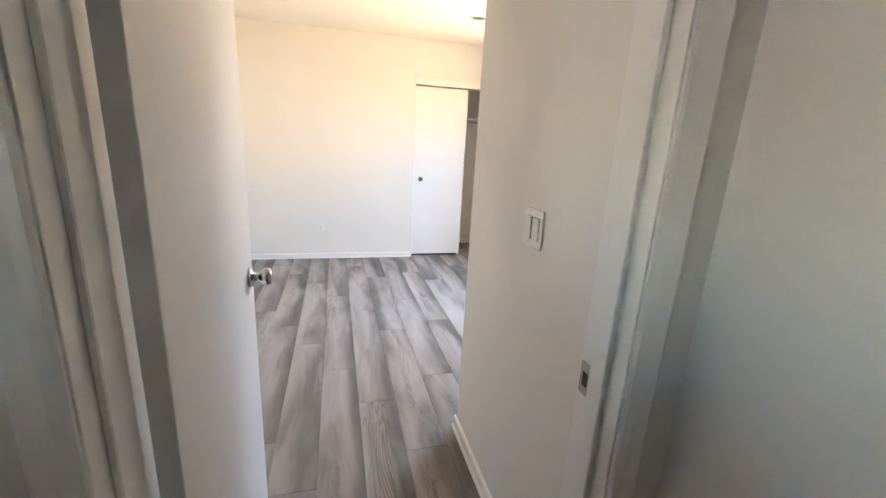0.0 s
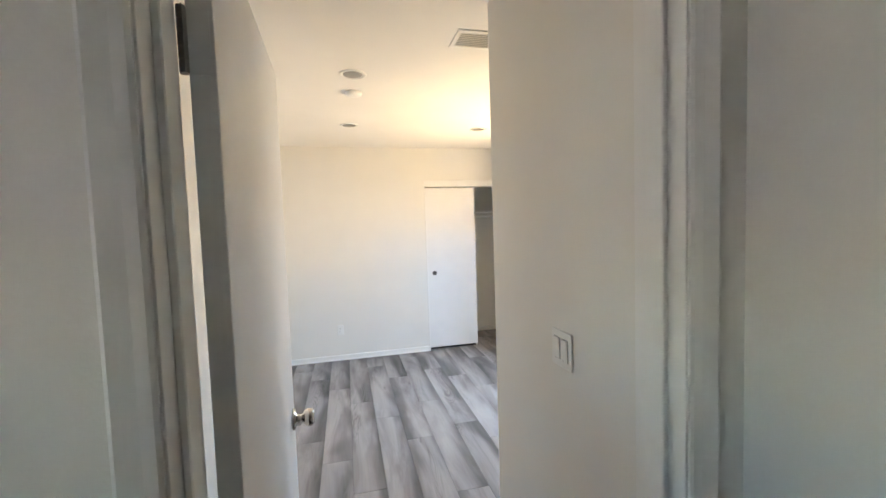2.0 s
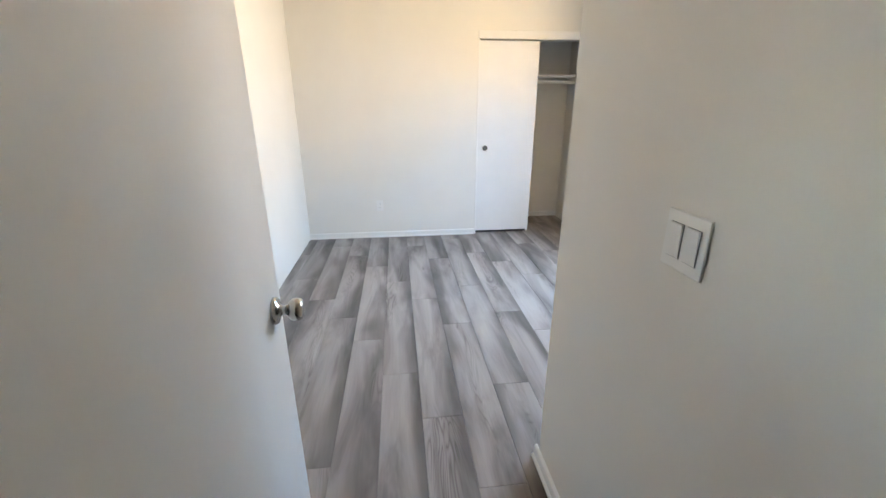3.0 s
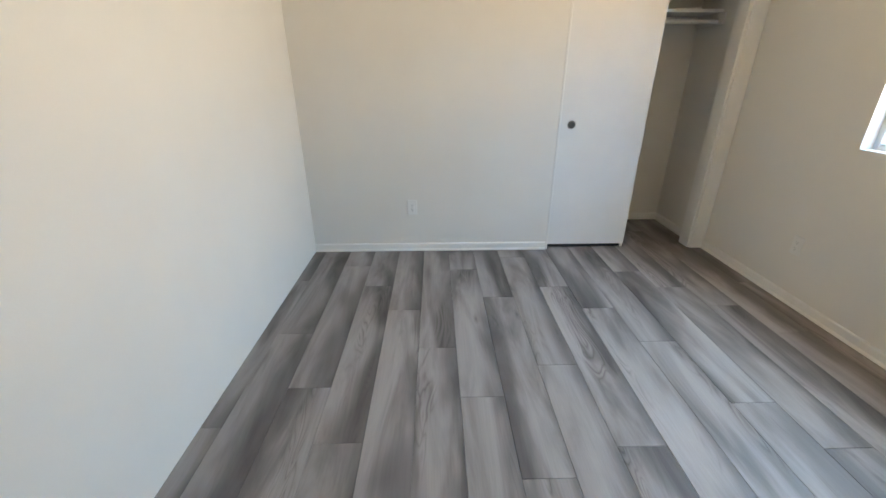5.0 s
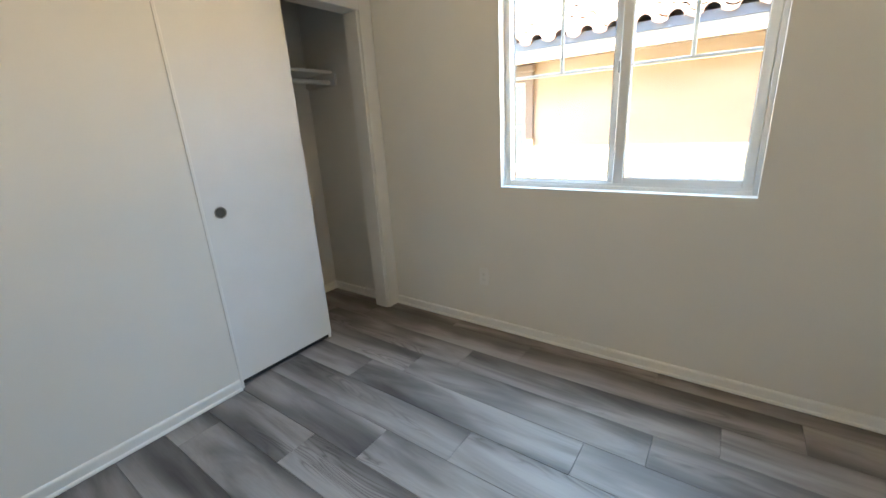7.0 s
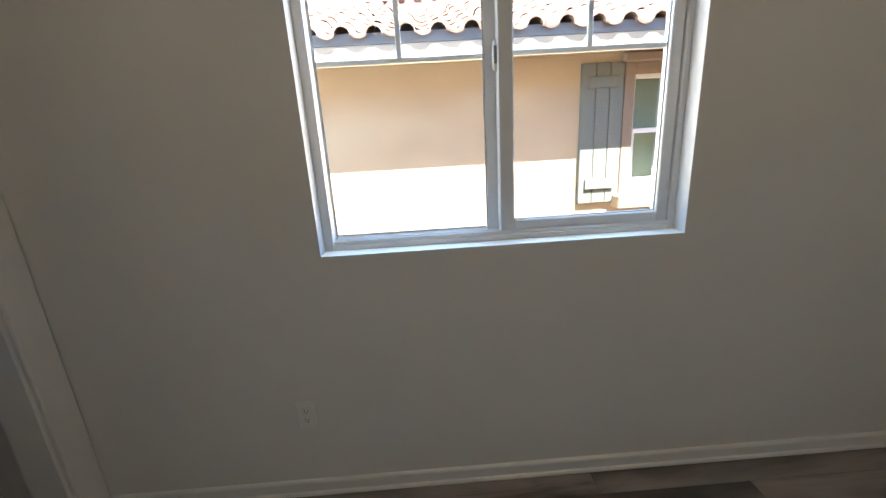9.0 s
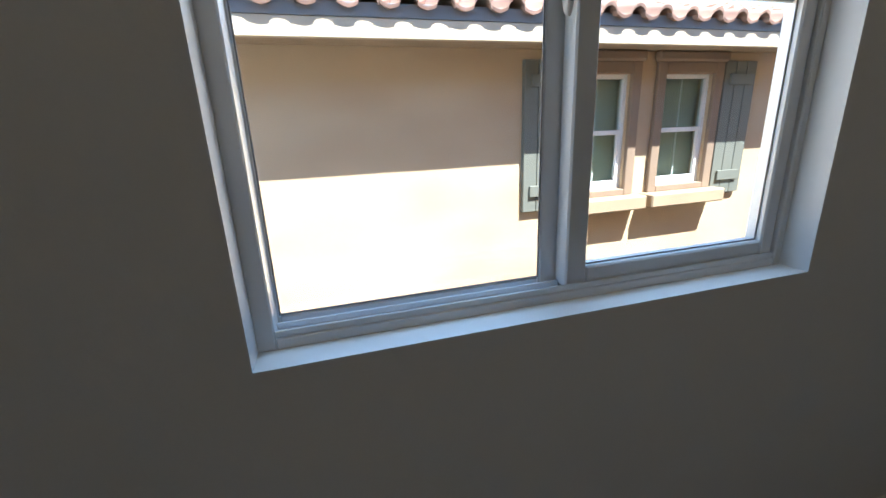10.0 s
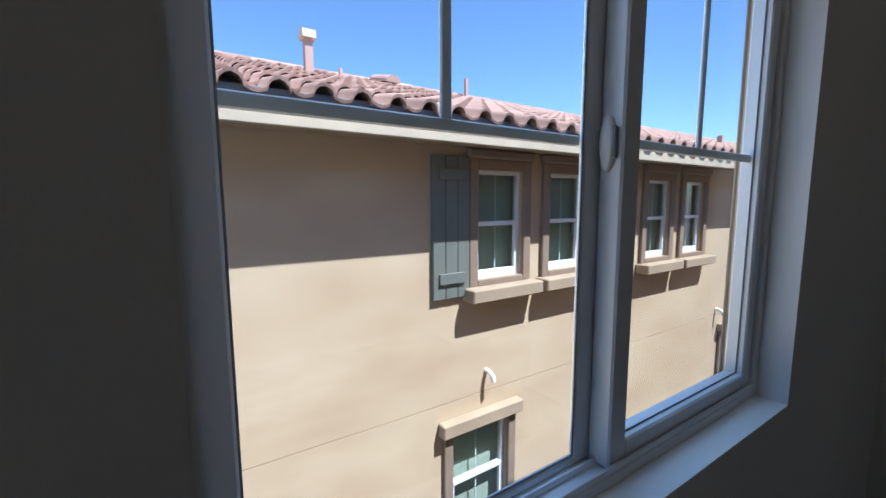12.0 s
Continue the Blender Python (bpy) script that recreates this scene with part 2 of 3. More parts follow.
def mesh_of(name, bm, mat):
    bmesh.ops.recalc_face_normals(bm, faces=bm.faces)
    me = bpy.data.meshes.new(name)
    bm.to_mesh(me)
    bm.free()
    me.materials.append(mat)
    return me


def part(name, bm, mat, parent=None, label=""):
    """One mesh object, under a thing or a part if given."""
    ob = new(name, mesh_of(name, bm, mat))
    if parent:
        ob.parent = parent
        ob.matrix_parent_inverse = parent.matrix_basis.inverted() if parent.parent is None else (parent.parent.matrix_basis @ parent.matrix_parent_inverse @ parent.matrix_basis).inverted()
    if label:
        ob["label"] = label
    return ob


def setting(name, bm, mat, label, category):
    return tagged(part(name, bm, mat), label, category, kind="structure")


def thing(name, at, label, category, group=""):
    ob = new(name)
    ob.location = at
    ob.empty_display_size = 0.1
    ob.matrix_basis = Matrix.Translation(at)
    return tagged(ob, label, category, group)


# ---- plan of the room ----
W = 3.157            # window wall
H = 2.50             # ceiling
CLX0, CLX1 = 1.868, 3.045   # closet opening
CLTOP = 2.03
BACK = 0.698         # closet back
WEST = 0.022        # bedroom wall across from the window
SOUTH = -3.16       # wall behind, beside the entry passage
PASS = 1.553         # right side of the entry passage
DY0, DY1 = -4.33, -4.215    # door wall: hall face, room face
DX0, DX1 = 0.697, 1.430     # door opening
DTOP = 2.047
HX0, HX1, HY, HH = -0.75, 1.548, -8.0, 2.455   # hall and its ceiling
WY0, WY1, WZ0, WZ1 = -2.146, -0.926, 0.945, 2.145   # window opening
OUT = 3.288           # outer face of the window wall

setting("wall_north", boxes(((-0.12, 0, 0), (CLX0, 0.115, H)), ((CLX0, 0, CLTOP), (CLX1, 0.115, H)), ((CLX1, 0, 0), (W, 0.115, H))), PAINT, "off-white painted wall with the closet opening", "wall")
setting("wall_west", boxes(((-0.12, DY1, 0), (WEST, 0, H))), PAINT, "plain off-white painted bedroom wall", "wall")
setting("wall_east", boxes(((W, SOUTH - 0.12, 0), (OUT, WY0, H)), ((W, WY1, 0), (OUT, 0.85, H)), ((W, WY0, 0), (OUT, WY1, WZ0)), ((W, WY0, WZ1), (OUT, WY1, H))), PAINT, "off-white painted wall with a sliding window", "wall")
setting("wall_south", boxes(((PASS, SOUTH - 0.115, 0), (W, SOUTH, H))), PAINT, "off-white painted bedroom wall beside the entry", "wall")
setting("wall_passage", boxes(((PASS, DY1, 0), (PASS + 0.115, SOUTH - 0.115, H))), PAINT, "off-white passage wall with a light switch", "wall")
setting("wall_passage_west", boxes(((WEST, DY1, 0), (0.46, -3.2, H))), PAINT, "off-white passage wall behind the open door", "wall")
setting("wall_door", boxes(((HX0, DY0, 0), (DX0 - 0.02, DY1, H)), ((DX1 + 0.02, DY0, 0), (PASS + 0.115, DY1, H)), ((DX0 - 0.02, DY0, DTOP + 0.02), (DX1 + 0.02, DY1, H))), PAINT, "off-white wall with the bedroom doorway", "wall")
setting("wall_closet_back", boxes(((1.2, BACK, 0), (W, BACK + 0.12, H))), PAINT, "off-white back wall inside the closet", "wall")
setting("wall_closet_west", boxes(((1.2, 0.115, 0), (1.3, BACK, H))), PAINT, "off-white side wall inside the closet", "wall")
setting("wall_closet_east", boxes(((3.128, 0.115, 0), (W, BACK, H))), PAINT, "off-white side wall inside the closet", "wall")
setting("hall_wall_east", boxes(((HX1, HY, 0), (HX1 + 0.12, DY0, H))), PAINT, "plain off-white hallway wall", "wall")
# opening is added out of view to let daylight into the hall
setting("hall_wall_west", boxes(((HX0 - 0.12, HY, 0), (HX0, -5.70, H)), ((HX0 - 0.12, -5.1, 0), (HX0, DY1, H)), ((HX0 - 0.12, -5.70, 0), (HX0, -5.1, 1.25)), ((HX0 - 0.12, -5.70, 1.57), (HX0, -5.1, H))), PAINT, "off-white hallway wall with an unseen opening added for light", "wall")
setting("hall_wall_south", boxes(((HX0 - 0.12, HY - 0.12, 0), (HX1 + 0.12, HY, H))), PAINT, "plain off-white hallway end wall", "wall")
setting("ceiling", boxes(((-0.12, DY1, H), (OUT, 0.85, H + 0.1))), CEIL, "flat white bedroom ceiling", "ceiling")
setting("ceiling_hall", boxes(((HX0, HY, HH), (HX1, DY0, HH + 0.1)), ((HX0 - 0.12, HY - 0.12, H), (HX1 + 0.12, DY1, H + 0.1))), CEIL, "flat white hallway ceiling", "ceiling")

# ---- own building outside ----
setting("outer_wall", boxes(((OUT, -12, -2.95), (OUT + 0.015, WY0, H + 0.1)), ((OUT, WY1, -2.95), (OUT + 0.015, 0.85, H + 0.1)), ((OUT, WY0, -2.95), (OUT + 0.015, WY1, WZ0)), ((OUT, WY0, WZ1), (OUT + 0.015, WY1, H + 0.1))), STUCCO, "tan stucco outer wall round the bedroom window", "wall")
setting("eave", boxes(((OUT + 0.015, -12, H), (3.70, 1.25, H + 0.03)), ((3.70, -12, H - 0.005), (3.73, 1.25, H + 0.04))), CREAM, "cream painted roof overhang above the window", "eave")
# slab added out of view: closes the top and keeps direct sun out
setting("roof_slab", boxes(((-9, -12, H + 0.11), (OUT + 0.01, 1.25, H + 0.19))), GUTTER, "unseen flat slab added to close the building and block the sun", "roof")
bm = boxes(((OUT + 0.015, WY0 - 0.11, WZ0 - 0.11), (OUT + 0.026, WY0, WZ1 + 0.11)), ((OUT + 0.015, WY1, WZ0 - 0.11), (OUT + 0.026, WY1 + 0.11, WZ1 + 0.11)), ((OUT + 0.015, WY0, WZ1), (OUT + 0.026, WY1, WZ1 + 0.11)), ((OUT + 0.015, WY0, WZ0 - 0.11), (OUT + 0.026, WY1, WZ0)), bevel=0.006)
setting("trim_outer_window", bm, FOAM, "tan stucco surround outside the window", "window trim")
setting("ground", boxes(((-400, -400, -3.05), (400, 400, -2.95))), EARTH, "pale concrete ground between the houses", "ground")


# ---- bedroom window ----
def bedroom_window():
    w = tagged(new("window_1"), "white vinyl sliding window with upper grid bars", "window", kind="structure")
    x0, x1 = 3.222, 3.286
    a, b = WY1 - 0.0, WY0 + 0.0
    f = 0.024
    fr = boxes(((x0, b, WZ0), (x1, b + f, WZ1)), ((x0, a - 0.0335, WZ0), (x1, a, WZ1)), ((x0, b + f, WZ0), (x1, a - 0.0335, WZ0 + f)), ((x0, b + f, WZ1 - f), (x1, a - 0.0335, WZ1)), bevel=0.003)
    part("window_frame", fr, VINYL, w)
    # inner track lip along the foot and the far side
    part("track", boxes(((x0 + 0.003, b + f, WZ0 + f), (x0 + 0.008, a - 0.034, WZ0 + f + 0.012)), ((x0 + 0.036, -1.534, WZ0 + f), (x0 + 0.041, a - 0.034, WZ0 + f + 0.012)), ((x0 + 0.0565, b + f, WZ0 + f), (x0 + 0.0625, -1.54, WZ0 + f + 0.01)), bevel=0.001), VINYL, w)

    def sash(name, ya, yb, zb, zt, stile_a, stile_b, rail_b, rail_t, xs, xe, glass_x):
        s = part(name, boxes(((xs, ya - stile_a, zb), (xe, ya, zt)), ((xs, yb, zb), (xe, yb + stile_b, zt)), ((xs, yb + stile_b, zb), (xe, ya - stile_a, zb + rail_b)), ((xs, yb + stile_b, zt - rail_t), (xe, ya - stile_a, zt)), bevel=0.004), VINYL, w)
        ga, gb, gz0, gz1 = ya - stile_a, yb + stile_b, zb + rail_b, zt - rail_t
        g = part("pane", boxes(((glass_x, gb - 0.004, gz0 - 0.004), (glass_x + 0.003, ga + 0.004, gz1 + 0.004))), GLASS, s, "clear window glass")
        g.visible_shadow = False
        part("glazing_bead", boxes(((glass_x - 0.003, gb, gz0), (glass_x - 0.001, gb + 0.003, gz1)), ((glass_x - 0.003, ga - 0.003, gz0), (glass_x - 0.001, ga, gz1)), ((glass_x - 0.003, gb + 0.003, gz0), (glass_x - 0.001, ga - 0.003, gz0 + 0.003))), SEAL, s, "grey glazing seal")
        ym, zm = (ga + gb) / 2, 1.545
        part("grid_bar", boxes(((glass_x + 0.005, gb, zm - 0.009), (glass_x + 0.011, ga, zm + 0.009)), bevel=0.002), VINYL, s)
        part("grid_bar", boxes(((glass_x + 0.005, ym - 0.009, zm + 0.009), (glass_x + 0.011, ym + 0.009, gz1)), bevel=0.002), VINYL, s)
        return s

    sash("fixed_sash", a - 0.0335, -1.575, WZ0 + f, WZ1 - f, 0.004, 0.078, 0.018, 0.018, x0 + 0.0555, x1 + 0.004, 3.282)
    s = sash("sliding_sash", -1.535, b + f, WZ0 + f + 0.002, WZ1 - f, 0.050, 0.040, 0.042, 0.040, x0 + 0.010, x0 + 0.054, 3.250)
    oval = Matrix.Translation((x0 + 0.036, -1.5352, 1.54)) @ Matrix.Diagonal((0.30, 1, 1, 1)) @ pose(0, 0, 0, -90, 0, 0)
    bm = bmesh.new()
    lathe(bm, [(0.046, 0.0), (0.046, 0.005), (0.043, 0.009), (0.036, 0.0115), (0.015, 0.0125)], oval, 32)
    latch = part("latch", bm, PLASTIC, s, "white plastic oval sash latch")
    # grey piece stands in for the shade along one side of the latch
    part("latch_shade", boxes(((x0 + 0.0185, -1.5350, 1.515), (x0 + 0.0250, -1.5260, 1.567)), bevel=0.002), SEAL, latch, "grey piece painting the shaded side of the latch")
    for z in (1.14, 2.05):
        part("stop_block", boxes(((x0 + 0.046, b + f, z - 0.018), (x0 + 0.066, b + f + 0.016, z + 0.018)), bevel=0.002), DARKSLOT, w, "small dark rubber stop")
    return w


bedroom_window()
# white drywall return round the window
setting("trim_window_return", boxes(((W - 0.001, WY0, WZ0), (3.222, WY0 + 0.004, WZ1)), ((W - 0.001, WY1 - 0.003, WZ0), (3.222, WY1, WZ1)), ((W - 0.001, WY0 + 0.004, WZ0), (3.222, WY1 - 0.003, WZ0 + 0.004)), ((W - 0.001, WY0 + 0.004, WZ1 - 0.004), (3.222, WY1 - 0.003, WZ1))), TRIM, "white painted return and sill of the window", "window sill")


# ---- baseboards ----
BASE = [(0, 0), (0.022, 0), (0.022, 0.006), (0.019, 0.014), (0.013, 0.019), (0.013, 0.062), (0.011, 0.070), (0.006, 0.075), (0, 0.076)]


def base_run(name, p, q, into):
    """Baseboard from p to q on the floor; into: the way it stands out from its wall."""
    p, q, into = Vector((*p, 0)), Vector((*q, 0)), Vector((*into, 0))
    along = (q - p).normalized()
    m = Matrix((( into.x, along.x, 0, p.x), (into.y, along.y, 0, p.y), (0, 0, 1, 0.002), (0, 0, 0, 1)))
    bm = bmesh.new()
    prism(bm, [(u, v * 0.8) for u, v in BASE], m, (q - p).length)
    return setting(name, bm, TRIM, "white painted baseboard with a rounded shoe", "baseboard")


base_run("baseboard", (WEST, 0), (CLX0 - 0.004, 0), (0, -1))
base_run("baseboard", (0.46, DY1 + 0.02), (0.46, -3.2), (1, 0))
base_run("baseboard", (W, SOUTH), (W, -0.014), (-1, 0))
base_run("baseboard", (PASS + 0.0, SOUTH), (W - 0.022, SOUTH), (0, 1))
base_run("baseboard", (PASS, DY1 + 0.015), (PASS, SOUTH + 0.022), (-1, 0))
base_run("baseboard", (HX1, HY), (HX1, DY0), (-1, 0))
base_run("baseboard", (HX0, DY0), (DX0 - 0.053, DY0), (0, -1))
base_run("baseboard", (1.302, BACK), (3.126, BACK), (0, -1))
base_run("baseboard", (3.128, 0.117), (3.128, BACK - 0.024), (-1, 0))

# ---- closet ----
setting("trim_closet", boxes(((CLX1, -0.014, 0), (CLX1 + 0.108, 0, CLTOP + 0.075)), ((CLX0, -0.014, CLTOP), (CLX1, 0, CLTOP + 0.075)), ((CLX0, -0.004, 0.0), (CLX0 + 0.016, 0.115, CLTOP)), ((CLX1 - 0.016, 0.0, 0.0), (CLX1, 0.117, CLTOP)), bevel=0.002), TRIM, "flat white casing round the closet opening", "closet trim")


def closet_door(x, y, label):
    d = thing("sliding_closet_door", (x, y, 0.018), label, "closet door", "sliding closet doors")
    part("panel", boxes(((x, y, 0.030), (x + 0.625, y + 0.034, CLTOP - 0.012)), bevel=0.002), DOOR, d)
    # dark strip stands in for the shade in the gap below the panel
    part("gap_shade", boxes(((x + 0.004, y + 0.003, 0.010), (x + 0.598, y + 0.031, 0.030))), DARKSLOT, d, "dark strip painting the shade under the door")
    bm = bmesh.new()
    lathe(bm, [(0.0295, 0.0), (0.0300, 0.003), (0.0270, 0.0045), (0.0250, 0.002), (0.0235, -0.0005)], pose(x + 0.085, y - 0.0006, 0.965, 90, 0, 0))
    pull = part("finger_pull", bm, STEEL, d, "round recessed metal finger pull")
    bm = bmesh.new()
    lathe(bm, [(0.0232, 0.0), (0.0232, 0.0022), (0.0180, 0.0016), (0.0060, 0.0012)], pose(x + 0.085, y - 0.0006, 0.965, 90, 0, 0), 24)
    # darker metal: the dim reflection in the recess is put into its colour
    part("pull_cup", bm, CUP, pull, "inside of the finger pull with a dim reflection painted in")
    part("bottom_guide", boxes(((x + 0.60, y - 0.004, 0.004), (x + 0.618, y + 0.038, 0.032)), bevel=0.002), PLASTIC, d, "small white plastic guide")
    return d


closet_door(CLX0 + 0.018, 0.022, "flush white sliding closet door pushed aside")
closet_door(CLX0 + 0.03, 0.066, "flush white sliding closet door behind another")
s = thing("closet_shelf", (2.2, 0.5, 1.70), "white painted closet shelf with a hanging rod", "shelf")
part("shelf_board", boxes(((1.302, 0.40, 1.715), (3.126, BACK - 0.001, 1.735)), bevel=0.002), TRIM, s)
part("cleat", boxes(((3.106, 0.36, 1.635), (3.126, BACK - 0.001, 1.714)), bevel=0.002), TRIM, s)
bm = bmesh.new()
lathe(bm, [(0.016, 0), (0.016, 1.80)], pose(1.304, 0.42, 1.655, 0, 90, 0), 16)
part("rod", bm, PLASTIC, s, "white round hanging rod")


# ---- bedroom door and frame ----
j = tagged(part("door_1", boxes(((DX0 - 0.02, DY0, 0), (DX0, DY1, DTOP + 0.02)), ((DX1, DY0, 0), (DX1 + 0.02, DY1, DTOP + 0.02)), ((DX0, DY0, DTOP), (DX1, DY1, DTOP + 0.02)), bevel=0.001), TRIM), "white painted bedroom door frame", "door frame", kind="structure")
part("door_stop", boxes(((DX0, DY0 + 0.035, 0), (DX0 + 0.011, DY1 - 0.040, DTOP)), ((DX1 - 0.011, DY0 + 0.035, 0), (DX1, DY1 - 0.040, DTOP)), ((DX0 + 0.011, DY0 + 0.035, DTOP - 0.011), (DX1 - 0.011, DY1 - 0.040, DTOP)), bevel=0.002), TRIM, j)
CASING = [(0, 0), (0.048, 0), (0.048, 0.014), (0.043, 0.016), (0.034, 0.014), (0.019, 0.010), (0.005, 0.008), (0, 0.005)]


def casing(side):
    """Mitred colonial casing on one face of the door wall. side: -1 hall, 1 room."""
    y = DY0 if side < 0 else DY1
    bm = bmesh.new()
    r = 0.004
    for x, sgn in ((DX0 - r, -1), (DX1 + r, 1)):
        a, b = [], []
        for u, v in CASING:
            a.append(bm.verts.new((x + sgn * u, y + side * v, 0)))
            b.append(bm.verts.new((x + sgn * u, y + side * v, DTOP + r + u)))
        n = len(a)
        for k in range(n):
            bm.faces.new((a[k], a[(k + 1) % n], b[(k + 1) % n], b[k]))
        bm.faces.new(a)
        bm.faces.new(b)
    a, b = [], []
    for u, v in CASING:
        a.append(bm.verts.new((DX0 - r - u, y + side * v, DTOP + r + u)))
        b.append(bm.verts.new((DX1 + r + u, y + side * v, DTOP + r + u)))
    n = len(a)
    for k in range(n):
        bm.faces.new((a[k], a[(k + 1) % n], b[(k + 1) % n], b[k]))
    part("casing", bm, TRIM, j)


casing(-1)
casing(1)
part("strike_plate", boxes(((DX1 - 0.0022, DY1 - 0.036, 0.935), (DX1 + 0.001, DY1 - 0.004, 0.999)), bevel=0.0008), STEEL, j, "metal strike plate")
part("strike_hole", boxes(((DX1 - 0.003, DY1 - 0.028, 0.953), (DX1 + 0.001, DY1 - 0.013, 0.981))), DARKSLOT, j, "dark latch hole")


def bedroom_door():
    at = (0.708, DY1 + 0.003, 0)
    d = thing("bedroom_door", at, "flush white bedroom door standing open", "door")
    m = pose(*at, 0, 0, 91.6)
    def put(bm):
        bmesh.ops.transform(bm, matrix=m, verts=bm.verts)
        return bm
    w = 0.715
    part("slab", put(boxes(((0.0, -0.036, 0.012), (w, -0.001, 2.033)), bevel=0.0015)), DOOR, d)
    for side in (-1, 1):
        y = -0.036 if side < 0 else -0.001
        bm = bmesh.new()
        lathe(bm, [(0.0315, 0), (0.0320, 0.004), (0.0290, 0.009), (0.0165, 0.012), (0.0120, 0.018), (0.0115, 0.026), (0.0150, 0.032), (0.0225, 0.037), (0.0262, 0.045), (0.0265, 0.053), (0.0235, 0.061), (0.0150, 0.066)], Matrix.Translation((w - 0.060, y, 0.963)) @ pose(0, 0, 0, 90 if side < 0 else -90, 0, 0), 32)
        part("door_knob", put(bm), CHROME, d, "polished metal round knob")
    part("latch_plate", put(boxes(((w - 0.001, -0.029, 0.933), (w + 0.0015, -0.008, 0.993)), bevel=0.0005)), STEEL, d, "metal latch plate")
    part("latch_bolt", put(boxes(((w + 0.0015, -0.025, 0.953), (w + 0.010, -0.013, 0.973)), bevel=0.003)), STEEL, d, "metal latch bolt")
    for z in (0.25, 1.815):
        bm = bmesh.new()
        for k in range(5):
            lathe(bm, [(0.0060, -0.0088), (0.0062, -0.0080), (0.0062, 0.0080), (0.0060, 0.0088)], Matrix.Translation((-0.005, 0.003, z + (k - 2) * 0.0185)), 14)
        h = part("hinge", put(bm), HINGE, d, "satin metal butt hinge")
        part("hinge_leaf", put(boxes(((-0.0011, -0.030, z - 0.045), (0.0005, 0.001, z + 0.045)))), DOOR, h, "painted hinge leaf")
        part("hinge_leaf", put(boxes(((-0.0150, -0.001, z - 0.045), (-0.0020, 0.0006, z + 0.045)))), HINGE, h)
    return d


bedroom_door()


# ---- plates, lamps, vent ----
def outlet(at, turn, label):
    o = thing("wall_outlet", at, label, "outlet", "outlets")
    m = pose(*at, 0, 0, turn)
    def put(bm):
        bmesh.ops.transform(bm, matrix=m, verts=bm.verts)
        return bm
    part("cover_plate", put(boxes(((-0.036, -0.006, -0.058), (0.036, 0, 0.058)), bevel=0.0025)), PLASTIC, o)
    part("socket_face", put(boxes(((-0.0165, -0.009, -0.034), (0.0165, -0.006, 0.034)), bevel=0.001)), PLASTIC, o)
    for z in (-0.018, 0.018):
        part("slot", put(boxes(((-0.0075, -0.0094, z - 0.002), (-0.0055, -0.0088, z + 0.006)), ((0.0055, -0.0094, z - 0.002), (0.0075, -0.0088, z + 0.005)), ((-0.002, -0.0094, z - 0.010), (0.002, -0.0088, z - 0.006)))), DARKSLOT, o, "dark socket slots")


outlet((0.805, 0, 0.362), 0, "white outlet plate low on the closet wall")
outlet((W, -0.798, 0.355), -90, "white outlet plate low beneath the window")


def light_switch(at):
    o = thing("light_switch", at, "white double rocker light switch on the passage wall", "light switch")
    m = pose(*at, 0, 0, -90)
    def put(bm):
        bmesh.ops.transform(bm, matrix=m, verts=bm.verts)
        return bm
    part("cover_plate", put(boxes(((-0.058, -0.006, -0.058), (0.058, 0, 0.058)), bevel=0.0025)), PLASTIC, o)
    for x in (-0.023, 0.023):
        part("rocker_rim", put(boxes(((x - 0.0175, -0.0075, -0.0345), (x + 0.0175, -0.006, 0.0345)))), SEAL, o, "grey gap round a rocker")
        bm = bmesh.new()
        vs = [bm.verts.new(p) for p in ((x - 0.0165, -0.006, -0.0335), (x + 0.0165, -0.006, -0.0335), (x + 0.0165, -0.006, 0.0335), (x - 0.0165, -0.006, 0.0335), (x - 0.0165, -0.0082, -0.0335), (x + 0.0165, -0.0082, -0.0335), (x + 0.0165, -0.0118, 0.0335), (x - 0.0165, -0.0118, 0.0335))]
        for f in ((0, 1, 2, 3), (4, 5, 6, 7), (0, 1, 5, 4), (1, 2, 6, 5), (2, 3, 7, 6), (3, 0, 4, 7)):
            bm.faces.new([vs[k] for k in f])
        part("rocker", put(bm), PLASTIC, o)


light_switch((PASS, -3.740, 1.153))


def downlight(x, y):
    o = thing("recessed_downlight", (x, y, H), "white recessed ceiling downlight, switched off", "ceiling light", "recessed downlights")
    bm = bmesh.new()
    lathe(bm, [(0.085, 0.0), (0.085, -0.004), (0.078, -0.008), (0.066, -0.006), (0.060, -0.002)], Matrix.Translation((x, y, H)), 32)
    part("trim_ring", bm, TRIM, o)
    bm = bmesh.new()
    lathe(bm, [(0.060, -0.0025), (0.052, -0.0045), (0.02, -0.0055)], Matrix.Translation((x, y, H)), 28)
    part("reflector", bm, STEEL, o, "grey metal reflector, unlit")


downlight(1.0, -2.26)
downlight(0.99, -1.00)
downlight(2.25, -0.97)
o = thing("smoke_detector", (1.012, -1.925, H), "round white smoke detector on the ceiling", "smoke detector")
bm = bmesh.new()
lathe(bm, [(0.055, 0), (0.055, -0.012), (0.050, -0.022), (0.036, -0.028), (0.010, -0.030)], Matrix.Translation((1.012, -1.925, H)), 28)
part("housing", bm, PLASTIC, o)
o = thing("ceiling_vent", (1.665, -2.83, H), "white louvred air vent on the ceiling", "vent")
vx0, vx1, vy0, vy1 = 1.49, 1.84, -2.93, -2.73
